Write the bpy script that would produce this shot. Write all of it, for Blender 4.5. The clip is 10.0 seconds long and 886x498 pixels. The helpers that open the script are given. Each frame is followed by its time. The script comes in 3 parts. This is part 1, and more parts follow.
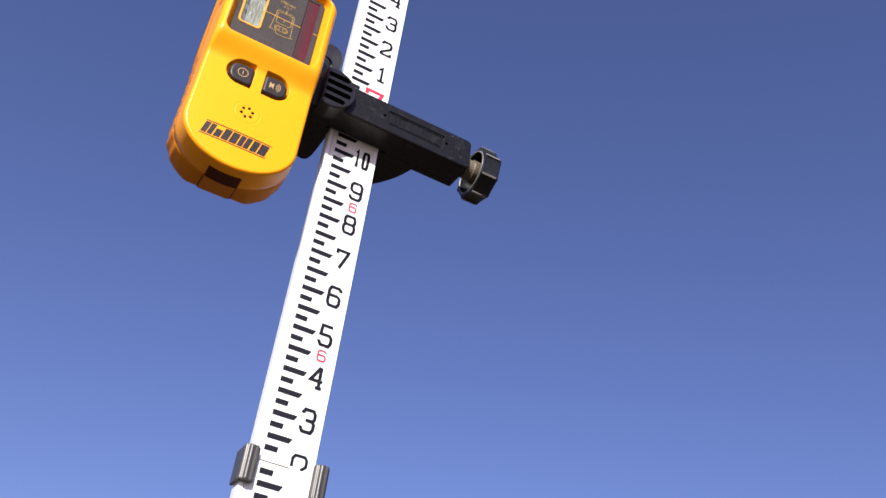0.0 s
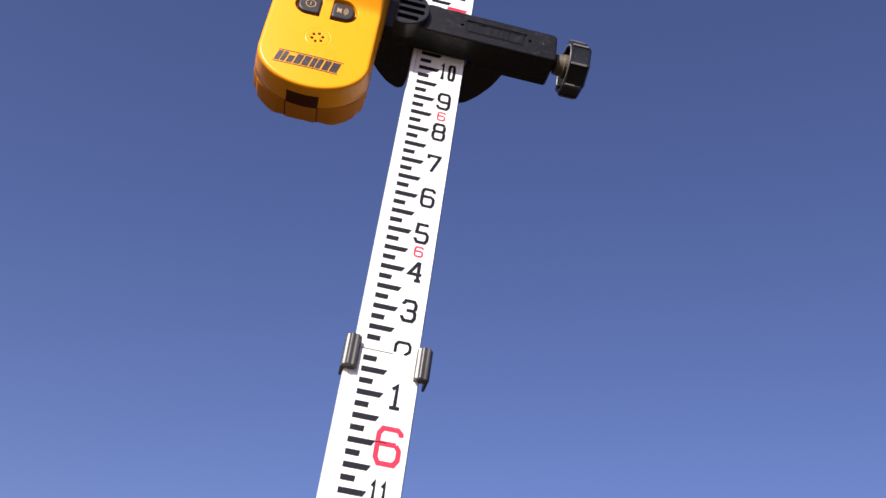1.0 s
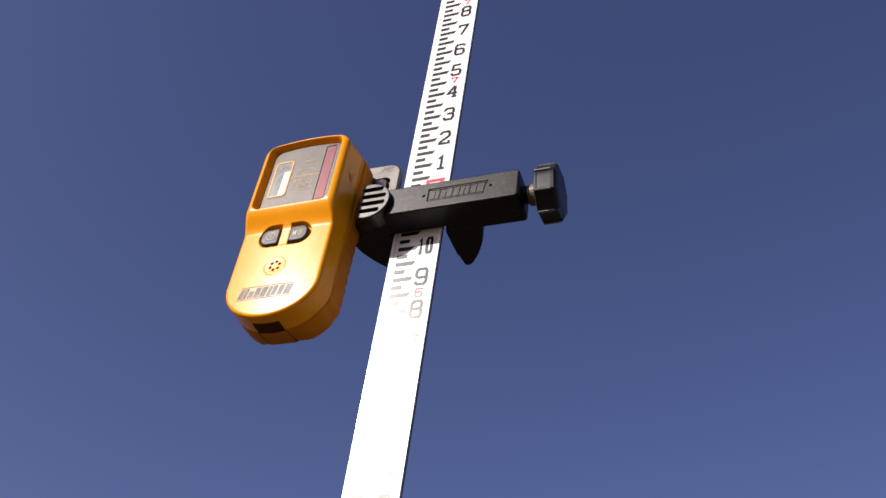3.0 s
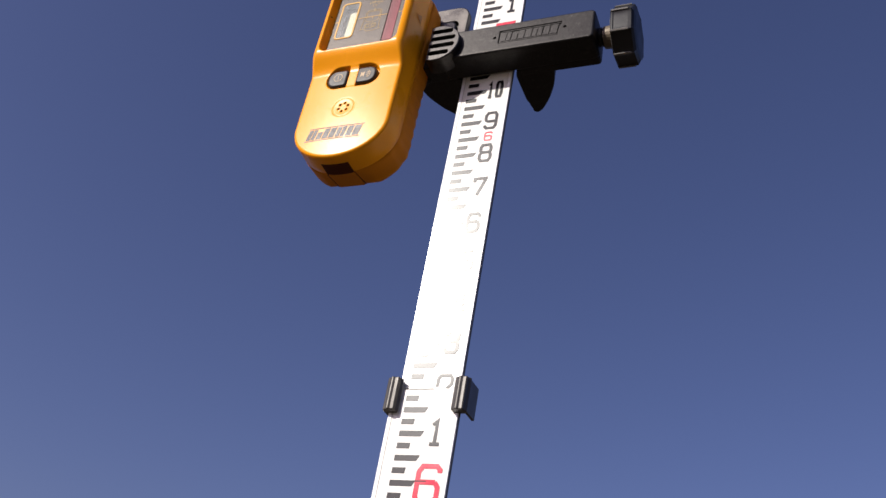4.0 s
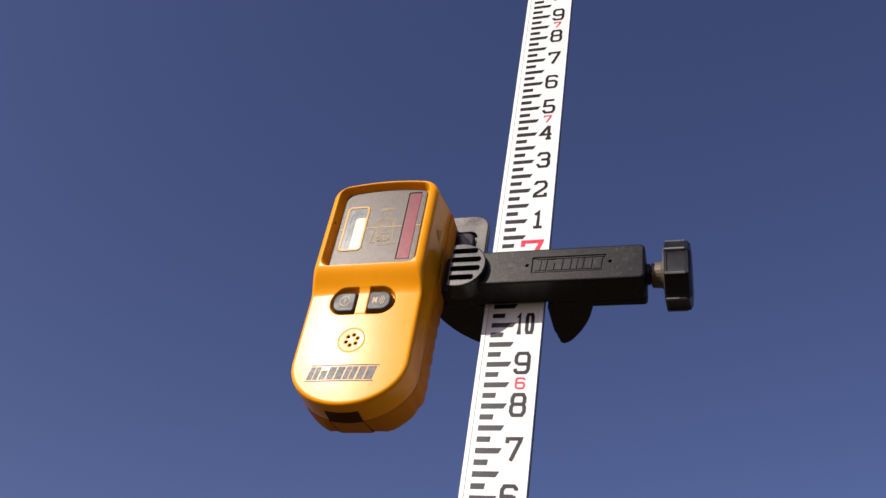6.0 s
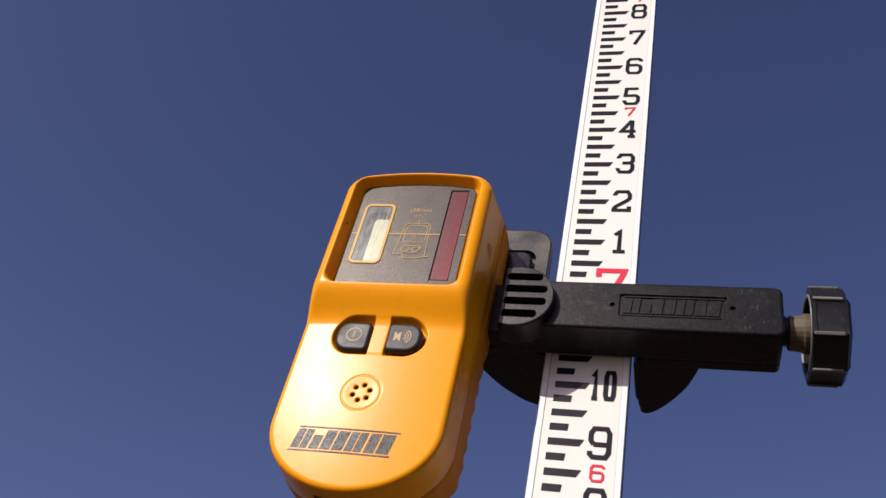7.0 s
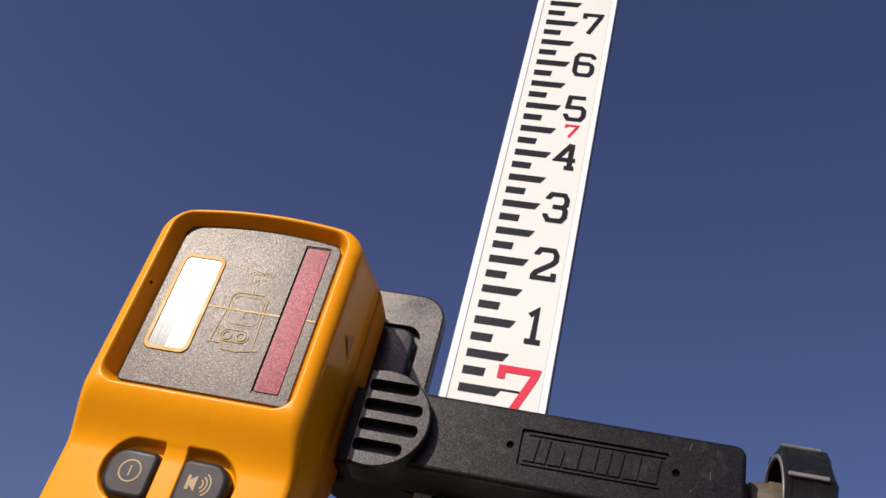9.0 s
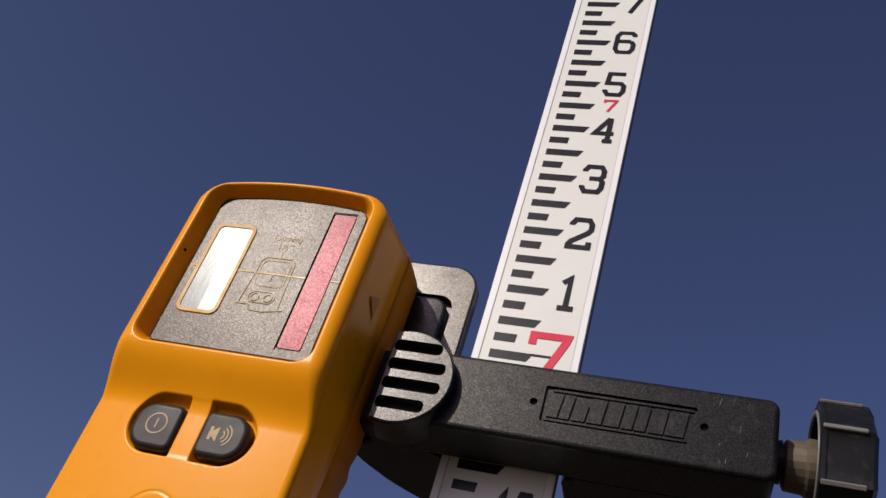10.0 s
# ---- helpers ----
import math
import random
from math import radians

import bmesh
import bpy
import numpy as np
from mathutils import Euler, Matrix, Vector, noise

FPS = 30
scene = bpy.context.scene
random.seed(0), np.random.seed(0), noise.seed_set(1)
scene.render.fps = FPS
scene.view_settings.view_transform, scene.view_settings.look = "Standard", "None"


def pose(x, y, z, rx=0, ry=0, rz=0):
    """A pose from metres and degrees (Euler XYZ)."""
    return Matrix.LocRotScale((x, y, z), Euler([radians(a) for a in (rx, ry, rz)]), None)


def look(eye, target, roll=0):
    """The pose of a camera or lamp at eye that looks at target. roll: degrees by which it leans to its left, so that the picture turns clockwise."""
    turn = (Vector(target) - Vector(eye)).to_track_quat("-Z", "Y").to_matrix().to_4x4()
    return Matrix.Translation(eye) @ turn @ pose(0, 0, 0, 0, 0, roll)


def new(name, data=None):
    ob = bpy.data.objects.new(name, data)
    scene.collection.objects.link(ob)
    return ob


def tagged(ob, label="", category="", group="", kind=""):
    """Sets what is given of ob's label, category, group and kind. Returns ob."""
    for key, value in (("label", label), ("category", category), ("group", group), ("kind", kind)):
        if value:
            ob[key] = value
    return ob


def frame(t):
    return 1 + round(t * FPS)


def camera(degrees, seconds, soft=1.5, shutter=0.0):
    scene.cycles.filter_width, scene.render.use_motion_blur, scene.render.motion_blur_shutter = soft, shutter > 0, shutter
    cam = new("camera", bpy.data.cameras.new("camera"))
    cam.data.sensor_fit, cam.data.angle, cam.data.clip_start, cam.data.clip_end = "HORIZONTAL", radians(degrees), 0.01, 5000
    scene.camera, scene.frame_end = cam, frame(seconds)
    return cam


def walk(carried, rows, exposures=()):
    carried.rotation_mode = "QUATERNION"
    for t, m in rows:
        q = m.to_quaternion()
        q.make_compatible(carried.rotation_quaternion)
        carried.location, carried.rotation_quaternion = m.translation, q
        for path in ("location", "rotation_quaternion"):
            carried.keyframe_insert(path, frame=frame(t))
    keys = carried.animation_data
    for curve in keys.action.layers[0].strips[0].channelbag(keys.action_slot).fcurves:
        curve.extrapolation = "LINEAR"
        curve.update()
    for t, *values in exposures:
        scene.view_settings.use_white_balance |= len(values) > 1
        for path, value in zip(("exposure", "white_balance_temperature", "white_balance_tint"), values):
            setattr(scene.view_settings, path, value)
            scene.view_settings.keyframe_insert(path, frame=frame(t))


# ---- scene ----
# Camera: carried by hand round a grade rod; the rod's face lies in the plane y = 0 and faces -y.
cam = camera(51.7, 10.0)
# seconds, eye, yaw to the left of +y, pitch, roll
ROWS = [
    (0, -0.1305, -0.4267, 1.7144, -25.12, 34.79, 7.71),
    (0.2, -0.1288, -0.4121, 1.7153, -25.90, 35.45, 6.56),
    (0.5, -0.0746, -0.4376, 1.7169, -17.04, 35.92, 7.10),
    (0.7, -0.0458, -0.4359, 1.6814, -11.96, 36.36, 7.81),
    (1, -0.0337, -0.4231, 1.6622, -7.15, 33.82, 8.50),
    (1.2, 0.0192, -0.4160, 1.6755, -0.28, 30.64, 8.75),
    (1.5, 0.0494, -0.4225, 1.6904, 3.21, 31.70, 6.98),
    (1.7, 0.0716, -0.4284, 1.7025, 6.89, 34.09, 6.77),
    (1.9, 0.1331, -0.4262, 1.7130, 14.81, 37.26, 7.14),
    (2, 0.1443, -0.4349, 1.7177, 15.99, 38.43, 7.10),
    (2.2, 0.1841, -0.4207, 1.7117, 20.29, 41.04, 7.18),
    (3.3, 0.2041, -0.3998, 1.7009, 25.41, 39.33, 9.11),
    (3.5, 0.1946, -0.3989, 1.6918, 25.79, 38.01, 9.72),
    (3.8, 0.1882, -0.3900, 1.6861, 26.89, 34.34, 11.21),
    (4, 0.1880, -0.3893, 1.6915, 26.88, 31.94, 10.96),
    (4.5, 0.1885, -0.3990, 1.7032, 26.70, 33.77, 10.08),
    (4.8, 0.1426, -0.4065, 1.7043, 21.84, 37.31, 10.02),
    (5, 0.1509, -0.4159, 1.7098, 22.60, 37.26, 10.39),
    (5.3, 0.1397, -0.3861, 1.7107, 22.32, 38.37, 10.22),
    (5.5, 0.1345, -0.3918, 1.7329, 21.65, 36.85, 9.99),
    (6, 0.1055, -0.3985, 1.7930, 21.29, 38.98, 10.56),
    (6.2, 0.0877, -0.3907, 1.8159, 21.47, 40.52, 11.75),
    (7.3, 0.0251, -0.2574, 1.9070, 18.54, 39.98, 15.77),
    (7.5, 0.0184, -0.2309, 1.9306, 15.00, 36.89, 14.52),
    (7.8, 0.0060, -0.2202, 1.9682, 11.57, 35.02, 14.63),
    (8, -0.0045, -0.2236, 1.9814, 8.50, 35.09, 14.48),
    (8.2, -0.0205, -0.2278, 1.9917, 6.64, 35.72, 14.25),
    (8.5, -0.0255, -0.2400, 2.0028, 5.83, 34.12, 15.09),
    (8.7, -0.0063, -0.2519, 2.0022, 5.90, 35.25, 14.91),
    (9, 0.0302, -0.2541, 1.9993, 13.30, 35.27, 15.62),
    (9.2, 0.0417, -0.2567, 1.9922, 16.71, 36.71, 16.82),
    (9.5, 0.0546, -0.2440, 1.9908, 21.24, 36.34, 18.35),
    (10, 0.0536, -0.2376, 1.9864, 21.31, 35.84, 19.08),
]
EXPOSURES = [(0.0, 0.92, 6120, 10), (0.5, 0.86, 6120, 10), (1.0, 0.75, 6220, 10), (1.5, 0.6, 6380, 10), (2.0, 0.54, 6450, 10), (3.5, 0.26, 6480, 10), (5.5, 0.23, 6480, 10), (6.2, 0.23, 6500, 10), (7.5, 0.0, 6500, 10), (8.5, 0.0, 6500, 10), (9.0, 0.02, 6500, 10), (9.5, -0.25, 6500, 10), (10.0, -0.38, 6500, 10)]


def aimed(x, y, z, yaw, pitch, roll):
    yaw, pitch = radians(yaw), radians(pitch)
    return look((x, y, z), (x - math.sin(yaw) * math.cos(pitch), y + math.cos(yaw) * math.cos(pitch), z + math.sin(pitch)), roll)


walk(cam, [(t, aimed(*row)) for t, *row in ROWS], EXPOSURES)

# ---- light ----
SUN_AZ, SUN_EL = -31.0, 30.6          # degrees: left of the rod's normal, above the horizon
sun_way = Vector((math.sin(radians(SUN_AZ)) * math.cos(radians(SUN_EL)), -math.cos(radians(SUN_AZ)) * math.cos(radians(SUN_EL)), math.sin(radians(SUN_EL))))
world = bpy.data.worlds.new("sky")
scene.world = world
world.use_nodes = True
wn = world.node_tree.nodes
wn.clear()
sky = wn.new("ShaderNodeTexSky")
sky.sky_type, sky.sun_disc = "NISHITA", False
sky.sun_elevation, sky.sun_rotation = radians(SUN_EL), math.atan2(sun_way.x, sun_way.y)
sky.altitude, sky.air_density, sky.dust_density, sky.ozone_density = 300, 1.0, 3.0, 2.5
back = wn.new("ShaderNodeBackground")
back.inputs["Strength"].default_value = 0.056
wout = wn.new("ShaderNodeOutputWorld")
hue = wn.new("ShaderNodeVectorMath")          # a clear deep blue
hue.operation = "MULTIPLY"
hue.inputs[1].default_value = (1.14, 1.0, 1.36)
world.node_tree.links.new(sky.outputs[0], hue.inputs[0])
world.node_tree.links.new(hue.outputs[0], back.inputs[0])
world.node_tree.links.new(back.outputs[0], wout.inputs[0])
lamp = bpy.data.lights.new("sun", "SUN")
lamp.energy, lamp.angle, lamp.color = 4.0, radians(0.53), (1.0, 0.95, 0.87)
sun = new("sun", lamp)
sun.matrix_world = look(sun_way * 30 + Vector((0, 0, 2)), (0, 0, 2))


# ---- materials ----
def material(name, colour, rough=0.5, metal=0.0, vary=0.12, scale=40.0, bump=0.0, bump_scale=900.0, dirt=None, dirt_amount=0.0, dirt_scale=25.0, rough_vary=0.08, spec=0.5, speckle=None, speckle_scale=2600.0, speckle_amount=0.6, fade=None, glint=None, glint_scale=2600.0, shine=None):
    """A procedural surface: colour with grain and larger stains, roughness that varies, fine relief."""
    m = bpy.data.materials.new(name)
    m.use_nodes = True
    n, l = m.node_tree.nodes, m.node_tree.links
    p = n["Principled BSDF"]
    p.inputs["Metallic"].default_value = metal
    p.inputs["Specular IOR Level"].default_value = spec
    where = n.new("ShaderNodeTexCoord")
    fine, broad = n.new("ShaderNodeTexNoise"), n.new("ShaderNodeTexNoise")
    fine.inputs["Scale"].default_value, broad.inputs["Scale"].default_value = scale * 18, scale
    fine.inputs["Detail"].default_value = broad.inputs["Detail"].default_value = 5
    mix = n.new("ShaderNodeMix")
    mix.data_type = "RGBA"
    mix.inputs[6].default_value = (*[c * (1 - vary) for c in colour], 1)
    mix.inputs[7].default_value = (*[min(1, c * (1 + vary)) for c in colour], 1)
    blend = n.new("ShaderNodeMath")
    blend.operation = "MULTIPLY_ADD"
    blend.inputs[1].default_value, blend.inputs[2].default_value = 0.5, 0.0
    half = n.new("ShaderNodeMath")
    half.operation = "MULTIPLY_ADD"
    half.inputs[1].default_value = 0.5
    for t in (fine, broad):
        l.new(where.outputs["Object"], t.inputs["Vector"])
    l.new(fine.outputs[0], blend.inputs[0])
    l.new(broad.outputs[0], half.inputs[0])
    l.new(blend.outputs[0], half.inputs[2])
    l.new(half.outputs[0], mix.inputs[0])
    colour_out = mix.outputs[2]
    if dirt:
        spots = n.new("ShaderNodeTexNoise")
        spots.inputs["Scale"].default_value, spots.inputs["Detail"].default_value, spots.inputs["Roughness"].default_value = dirt_scale, 9, 0.7
        l.new(where.outputs["Object"], spots.inputs["Vector"])
        ramp = n.new("ShaderNodeMapRange")
        ramp.inputs[1].default_value, ramp.inputs[2].default_value = 0.55, 0.8
        ramp.inputs[4].default_value = dirt_amount
        l.new(spots.outputs[0], ramp.inputs[0])
        dirty = n.new("ShaderNodeMix")
        dirty.data_type = "RGBA"
        dirty.inputs[7].default_value = (*dirt, 1)
        l.new(ramp.outputs[0], dirty.inputs[0])
        l.new(colour_out, dirty.inputs[6])
        colour_out = dirty.outputs[2]
    if speckle:
        cells = n.new("ShaderNodeTexVoronoi")
        cells.inputs["Scale"].default_value = speckle_scale
        l.new(where.outputs["Object"], cells.inputs["Vector"])
        tone = n.new("ShaderNodeSeparateColor")
        l.new(cells.outputs["Color"], tone.inputs[0])
        light = n.new("ShaderNodeMapRange")
        light.inputs[1].default_value, light.inputs[2].default_value, light.inputs[4].default_value = 0.45, 1.0, speckle_amount
        l.new(tone.outputs[0], light.inputs[0])
        grains = n.new("ShaderNodeMix")
        grains.data_type = "RGBA"
        grains.inputs[7].default_value = (*speckle, 1)
        l.new(light.outputs[0], grains.inputs[0])
        l.new(colour_out, grains.inputs[6])
        colour_out = grains.outputs[2]
    if fade:                              # tint that thins out across the piece's width: colour, from x, to x
        across = n.new("ShaderNodeSeparateXYZ")
        l.new(where.outputs["Object"], across.inputs[0])
        thin = n.new("ShaderNodeMapRange")
        thin.inputs[1].default_value, thin.inputs[2].default_value, thin.inputs[3].default_value, thin.inputs[4].default_value = fade[1], fade[2], 0.85, 0.0
        l.new(across.outputs[0], thin.inputs[0])
        faded = n.new("ShaderNodeMix")
        faded.data_type = "RGBA"
        faded.inputs[7].default_value = (*fade[0], 1)
        l.new(thin.outputs[0], faded.inputs[0])
        l.new(colour_out, faded.inputs[6])
        colour_out = faded.outputs[2]
    l.new(colour_out, p.inputs["Base Color"])
    if shine:                             # tint of the gloss
        p.inputs["Specular Tint"].default_value = (*shine, 1)
    if glint:                             # moulded grain: each grain shines by its own amount, from the first to the second
        grain, pick, gloss = n.new("ShaderNodeTexVoronoi"), n.new("ShaderNodeSeparateColor"), n.new("ShaderNodeMapRange")
        grain.inputs["Scale"].default_value = glint_scale
        gloss.inputs[1].default_value, gloss.inputs[2].default_value, gloss.inputs[3].default_value, gloss.inputs[4].default_value = 0.25, 1.0, glint[0], glint[1]
        l.new(where.outputs["Object"], grain.inputs["Vector"])
        l.new(grain.outputs["Color"], pick.inputs[0])
        l.new(pick.outputs[1], gloss.inputs[0])
        l.new(gloss.outputs[0], p.inputs["Specular IOR Level"])
    r = n.new("ShaderNodeMapRange")
    r.inputs[1].default_value, r.inputs[2].default_value = 0.3, 0.7
    r.inputs[3].default_value, r.inputs[4].default_value = max(0.02, rough - rough_vary), rough + rough_vary
    l.new(broad.outputs[0], r.inputs[0])
    l.new(r.outputs[0], p.inputs["Roughness"])
    if bump:
        relief = n.new("ShaderNodeTexNoise")
        relief.inputs["Scale"].default_value, relief.inputs["Detail"].default_value = bump_scale, 3
        l.new(where.outputs["Object"], relief.inputs["Vector"])
        b = n.new("ShaderNodeBump")
        b.inputs["Strength"].default_value, b.inputs["Distance"].default_value = bump, 0.00006
        l.new(relief.outputs[0], b.inputs["Height"])
        l.new(b.outputs[0], p.inputs["Normal"])
    return m


M_YELLOW = material("yellow plastic", (0.92, 0.345, 0.005), 0.28, spec=0.145, rough_vary=0.015, vary=0.04, scale=30, bump=0.36, bump_scale=3400, dirt=(0.42, 0.15, 0.01), dirt_amount=0.2, dirt_scale=55, glint=(0.15, 0.27), glint_scale=4500)
# duller finish; the yellow is darkened to carry the shade of side and foot
M_YELLOW_SHADED = material("yellow back plastic darkened for shade", (0.60, 0.195, 0.004), 0.60, spec=0.15, vary=0.07, scale=30, bump=0.15, bump_scale=1200, dirt=(0.3, 0.12, 0.02), dirt_amount=0.3, dirt_scale=60)
M_BLACK = material("black moulded plastic", (0.0065, 0.0065, 0.007), 0.37, vary=0.25, scale=60, bump=0.5, bump_scale=2600, dirt=(0.10, 0.095, 0.09), dirt_amount=0.38, dirt_scale=220, spec=0.27, rough_vary=0.03, glint=(0.16, 0.52), glint_scale=4200, shine=(1.0, 0.93, 0.88))
M_GRIP = material("glossy black grip", (0.0065, 0.0065, 0.007), 0.31, vary=0.25, scale=60, bump=0.3, bump_scale=2600, dirt=(0.06, 0.056, 0.05), dirt_amount=0.30, dirt_scale=110, spec=0.42, rough_vary=0.03, glint=(0.35, 0.95), glint_scale=4200, shine=(1.0, 0.93, 0.88))
M_GREY_PLATE = material("grey moulded plate", (0.015, 0.015, 0.016), 0.31, spec=0.55, vary=0.2, scale=60, bump=0.35, bump_scale=2600, dirt=(0.12, 0.11, 0.10), dirt_amount=0.3, dirt_scale=80, glint=(0.45, 1.2), glint_scale=4200, shine=(1.0, 0.90, 0.82))
M_KNOB = material("worn black knob", (0.010, 0.010, 0.010), 0.36, spec=0.35, vary=0.3, scale=70, bump=0.2, bump_scale=900, dirt=(0.10, 0.095, 0.085), dirt_amount=0.5, dirt_scale=160)
M_WORN = material("worn pale plastic edge", (0.17, 0.16, 0.145), 0.45, vary=0.4, scale=160, dirt=(0.03, 0.03, 0.03), dirt_amount=0.9, dirt_scale=260)
M_BOLT = material("dirty brass bolt", (0.13, 0.10, 0.065), 0.5, metal=0.3, vary=0.4, scale=150, bump=0.6, bump_scale=700, dirt=(0.05, 0.04, 0.03), dirt_amount=0.7, dirt_scale=160)
M_WHITE = material("white rod enamel", (0.81, 0.80, 0.735), 0.235, spec=0.45, vary=0.03, scale=22, bump=0.03, bump_scale=400, dirt=(0.62, 0.57, 0.46), dirt_amount=0.22, dirt_scale=38, rough_vary=0.03)
M_RIM = material("white rod edge", (0.90, 0.90, 0.88), 0.25, spec=0.4, vary=0.02, scale=30, dirt=(0.7, 0.66, 0.58), dirt_amount=0.2, dirt_scale=40, rough_vary=0.03)
# dark grey standing in for the shade on the rod's right side
M_SIDE_SHADE = material("shaded rod side", (0.16, 0.155, 0.15), 0.45, metal=0.5, vary=0.15, scale=25, bump=0.08, bump_scale=500)
M_INK = material("black rod ink", (0.012, 0.011, 0.012), 0.235, spec=0.34, vary=0.2, scale=60, rough_vary=0.03, bump=0.05, bump_scale=900, dirt=(0.09, 0.085, 0.08), dirt_amount=0.25, dirt_scale=300)
M_RED = material("red rod ink", (0.72, 0.035, 0.07), 0.235, spec=0.34, vary=0.08, scale=60)
M_GROOVE = material("groove line", (0.30, 0.28, 0.24), 0.6)
M_GROOVE_FAINT = material("faint groove line", (0.60, 0.57, 0.50), 0.5)
M_CLIP = material("grey brown clip", (0.075, 0.068, 0.06), 0.36, metal=0.3, vary=0.3, scale=90, bump=0.2, bump_scale=500, dirt=(0.2, 0.18, 0.15), dirt_amount=0.3, dirt_scale=120)
M_PANEL = material("speckled dark grey panel", (0.045, 0.038, 0.034), 0.36, speckle=(0.075, 0.066, 0.062), speckle_scale=2400, speckle_amount=0.8, vary=0.4, scale=75, bump=0.5, bump_scale=2900, dirt=(0.07, 0.065, 0.06), dirt_amount=0.6, dirt_scale=900, rough_vary=0.02, spec=0.26, glint=(0.18, 0.52), glint_scale=4200, shine=(1.0, 0.88, 0.80))
M_SCRATCH = material("pale scratch", (0.62, 0.63, 0.64), 0.5, vary=0.3, scale=400)
M_SEGMENT = material("faint display segment", (0.36, 0.36, 0.26), 0.4)
M_GOLD = material("gold print", (0.60, 0.32, 0.03), 0.42, spec=0.3, vary=0.15, scale=120, dirt=(0.12, 0.09, 0.05), dirt_amount=0.6, dirt_scale=500)
M_GOLD_FAINT = material("worn gold print", (0.42, 0.27, 0.06), 0.46, spec=0.3, vary=0.3, scale=200, dirt=(0.09, 0.08, 0.07), dirt_amount=0.9, dirt_scale=700)
M_BUTTON = material("charcoal rubber button", (0.027, 0.020, 0.019), 0.44, spec=0.25, vary=0.15, scale=120, bump=0.2, bump_scale=3200)
M_ICON = material("tan button icon", (0.40, 0.25, 0.10), 0.5, vary=0.2, scale=200)
M_BRAND = material("black badge print", (0.018, 0.014, 0.016), 0.42, spec=0.24, rough_vary=0.02, vary=0.3, scale=200, bump=0.5, bump_scale=1400, speckle=(0.12, 0.08, 0.05), speckle_scale=2600, speckle_amount=0.4, glint=(0.1, 0.6), glint_scale=3600)
M_NOTCH_SHADE = material("yellow notch with painted shade", (0.55, 0.19, 0.004), 0.5, vary=0.1)
M_GRIME = material("dark grime", (0.045, 0.026, 0.012), 0.8, spec=0.1, vary=0.5, scale=150)
M_HOLE = material("dark hole", (0.010, 0.004, 0.002), 0.9, spec=0.05)
# for the dark door joints, and for shade painted over the latch recess
M_RECESS_JOINT = material("dark red brown recess and joint", (0.075, 0.016, 0.004), 0.6, spec=0.15, vary=0.2, scale=100)
M_WINDOW = material("red sensor window", (0.080, 0.010, 0.018), 0.35, spec=0.30, speckle=(0.17, 0.05, 0.055), speckle_scale=2600, speckle_amount=0.35, fade=((0.04, 0.03, 0.028), -0.0606, -0.0545), vary=0.25, scale=150, bump=0.15, bump_scale=2900, dirt=(0.15, 0.06, 0.06), dirt_amount=0.4, dirt_scale=900, rough_vary=0.01, glint=(0.25, 0.75), glint_scale=4200, shine=(1.0, 0.36, 0.40))
M_POCKET = material("silver display well", (0.74, 0.75, 0.76), 0.35, metal=0.3, vary=0.15, scale=120)
M_LCD = material("pale display", (0.14, 0.145, 0.11), 0.44, spec=1.0, shine=(1.0, 0.93, 0.60), vary=0.1, scale=120, dirt=(0.16, 0.17, 0.16), dirt_amount=0.5, dirt_scale=180)
M_EARTH = material("dry earth and grass", (0.055, 0.038, 0.022), 0.9, vary=0.35, scale=0.6, dirt=(0.05, 0.06, 0.02), dirt_amount=0.8, dirt_scale=1.7)

M_GLASS = bpy.data.materials.new("scratched display glass")
M_GLASS.use_nodes = True
gn, gl = M_GLASS.node_tree.nodes, M_GLASS.node_tree.links
gn.clear()
clear, shine, fres, gmix, gout = (gn.new("ShaderNode" + k) for k in ("BsdfTransparent", "BsdfGlossy", "Fresnel", "MixShader", "OutputMaterial"))
shine.inputs["Roughness"].default_value = 0.25
clear.inputs["Color"].default_value = (0.88, 0.89, 0.88, 1)
fres.inputs["IOR"].default_value = 1.4
haze, hmix, rub, stretch, worn, spot = (gn.new("ShaderNode" + k) for k in ("BsdfDiffuse", "MixShader", "TexNoise", "Mapping", "MapRange", "TexCoord"))
haze.inputs["Color"].default_value = (0.78, 0.80, 0.82, 1)
stretch.inputs["Rotation"].default_value, stretch.inputs["Scale"].default_value = (0, 0.25, 0), (1.0, 1.0, 0.14)
rub.inputs["Scale"].default_value, rub.inputs["Detail"].default_value = 1100, 6
worn.inputs[1].default_value, worn.inputs[2].default_value, worn.inputs[3].default_value, worn.inputs[4].default_value = 0.42, 0.75, 0.03, 0.30
gl.new(spot.outputs["Object"], stretch.inputs[0]), gl.new(stretch.outputs[0], rub.inputs["Vector"]), gl.new(rub.outputs[0], worn.inputs[0])
gl.new(worn.outputs[0], hmix.inputs[0]), gl.new(clear.outputs[0], hmix.inputs[1]), gl.new(haze.outputs[0], hmix.inputs[2])
gl.new(fres.outputs[0], gmix.inputs[0]), gl.new(hmix.outputs[0], gmix.inputs[1]), gl.new(shine.outputs[0], gmix.inputs[2])
gl.new(gmix.outputs[0], gout.inputs["Surface"])


# ---- helpers ----
def thing(name, base, label, category):
    """The empty at a thing's base, under which its parts hang."""
    ob = new(name)
    ob.empty_display_size = 0.02
    ob.location = base
    return tagged(ob, label, category)


def hang(ob, parent, label=""):
    ob.parent = parent
    if parent.type == "EMPTY":
        ob.matrix_parent_inverse = Matrix.Translation(-parent.location)
    return tagged(ob, label)


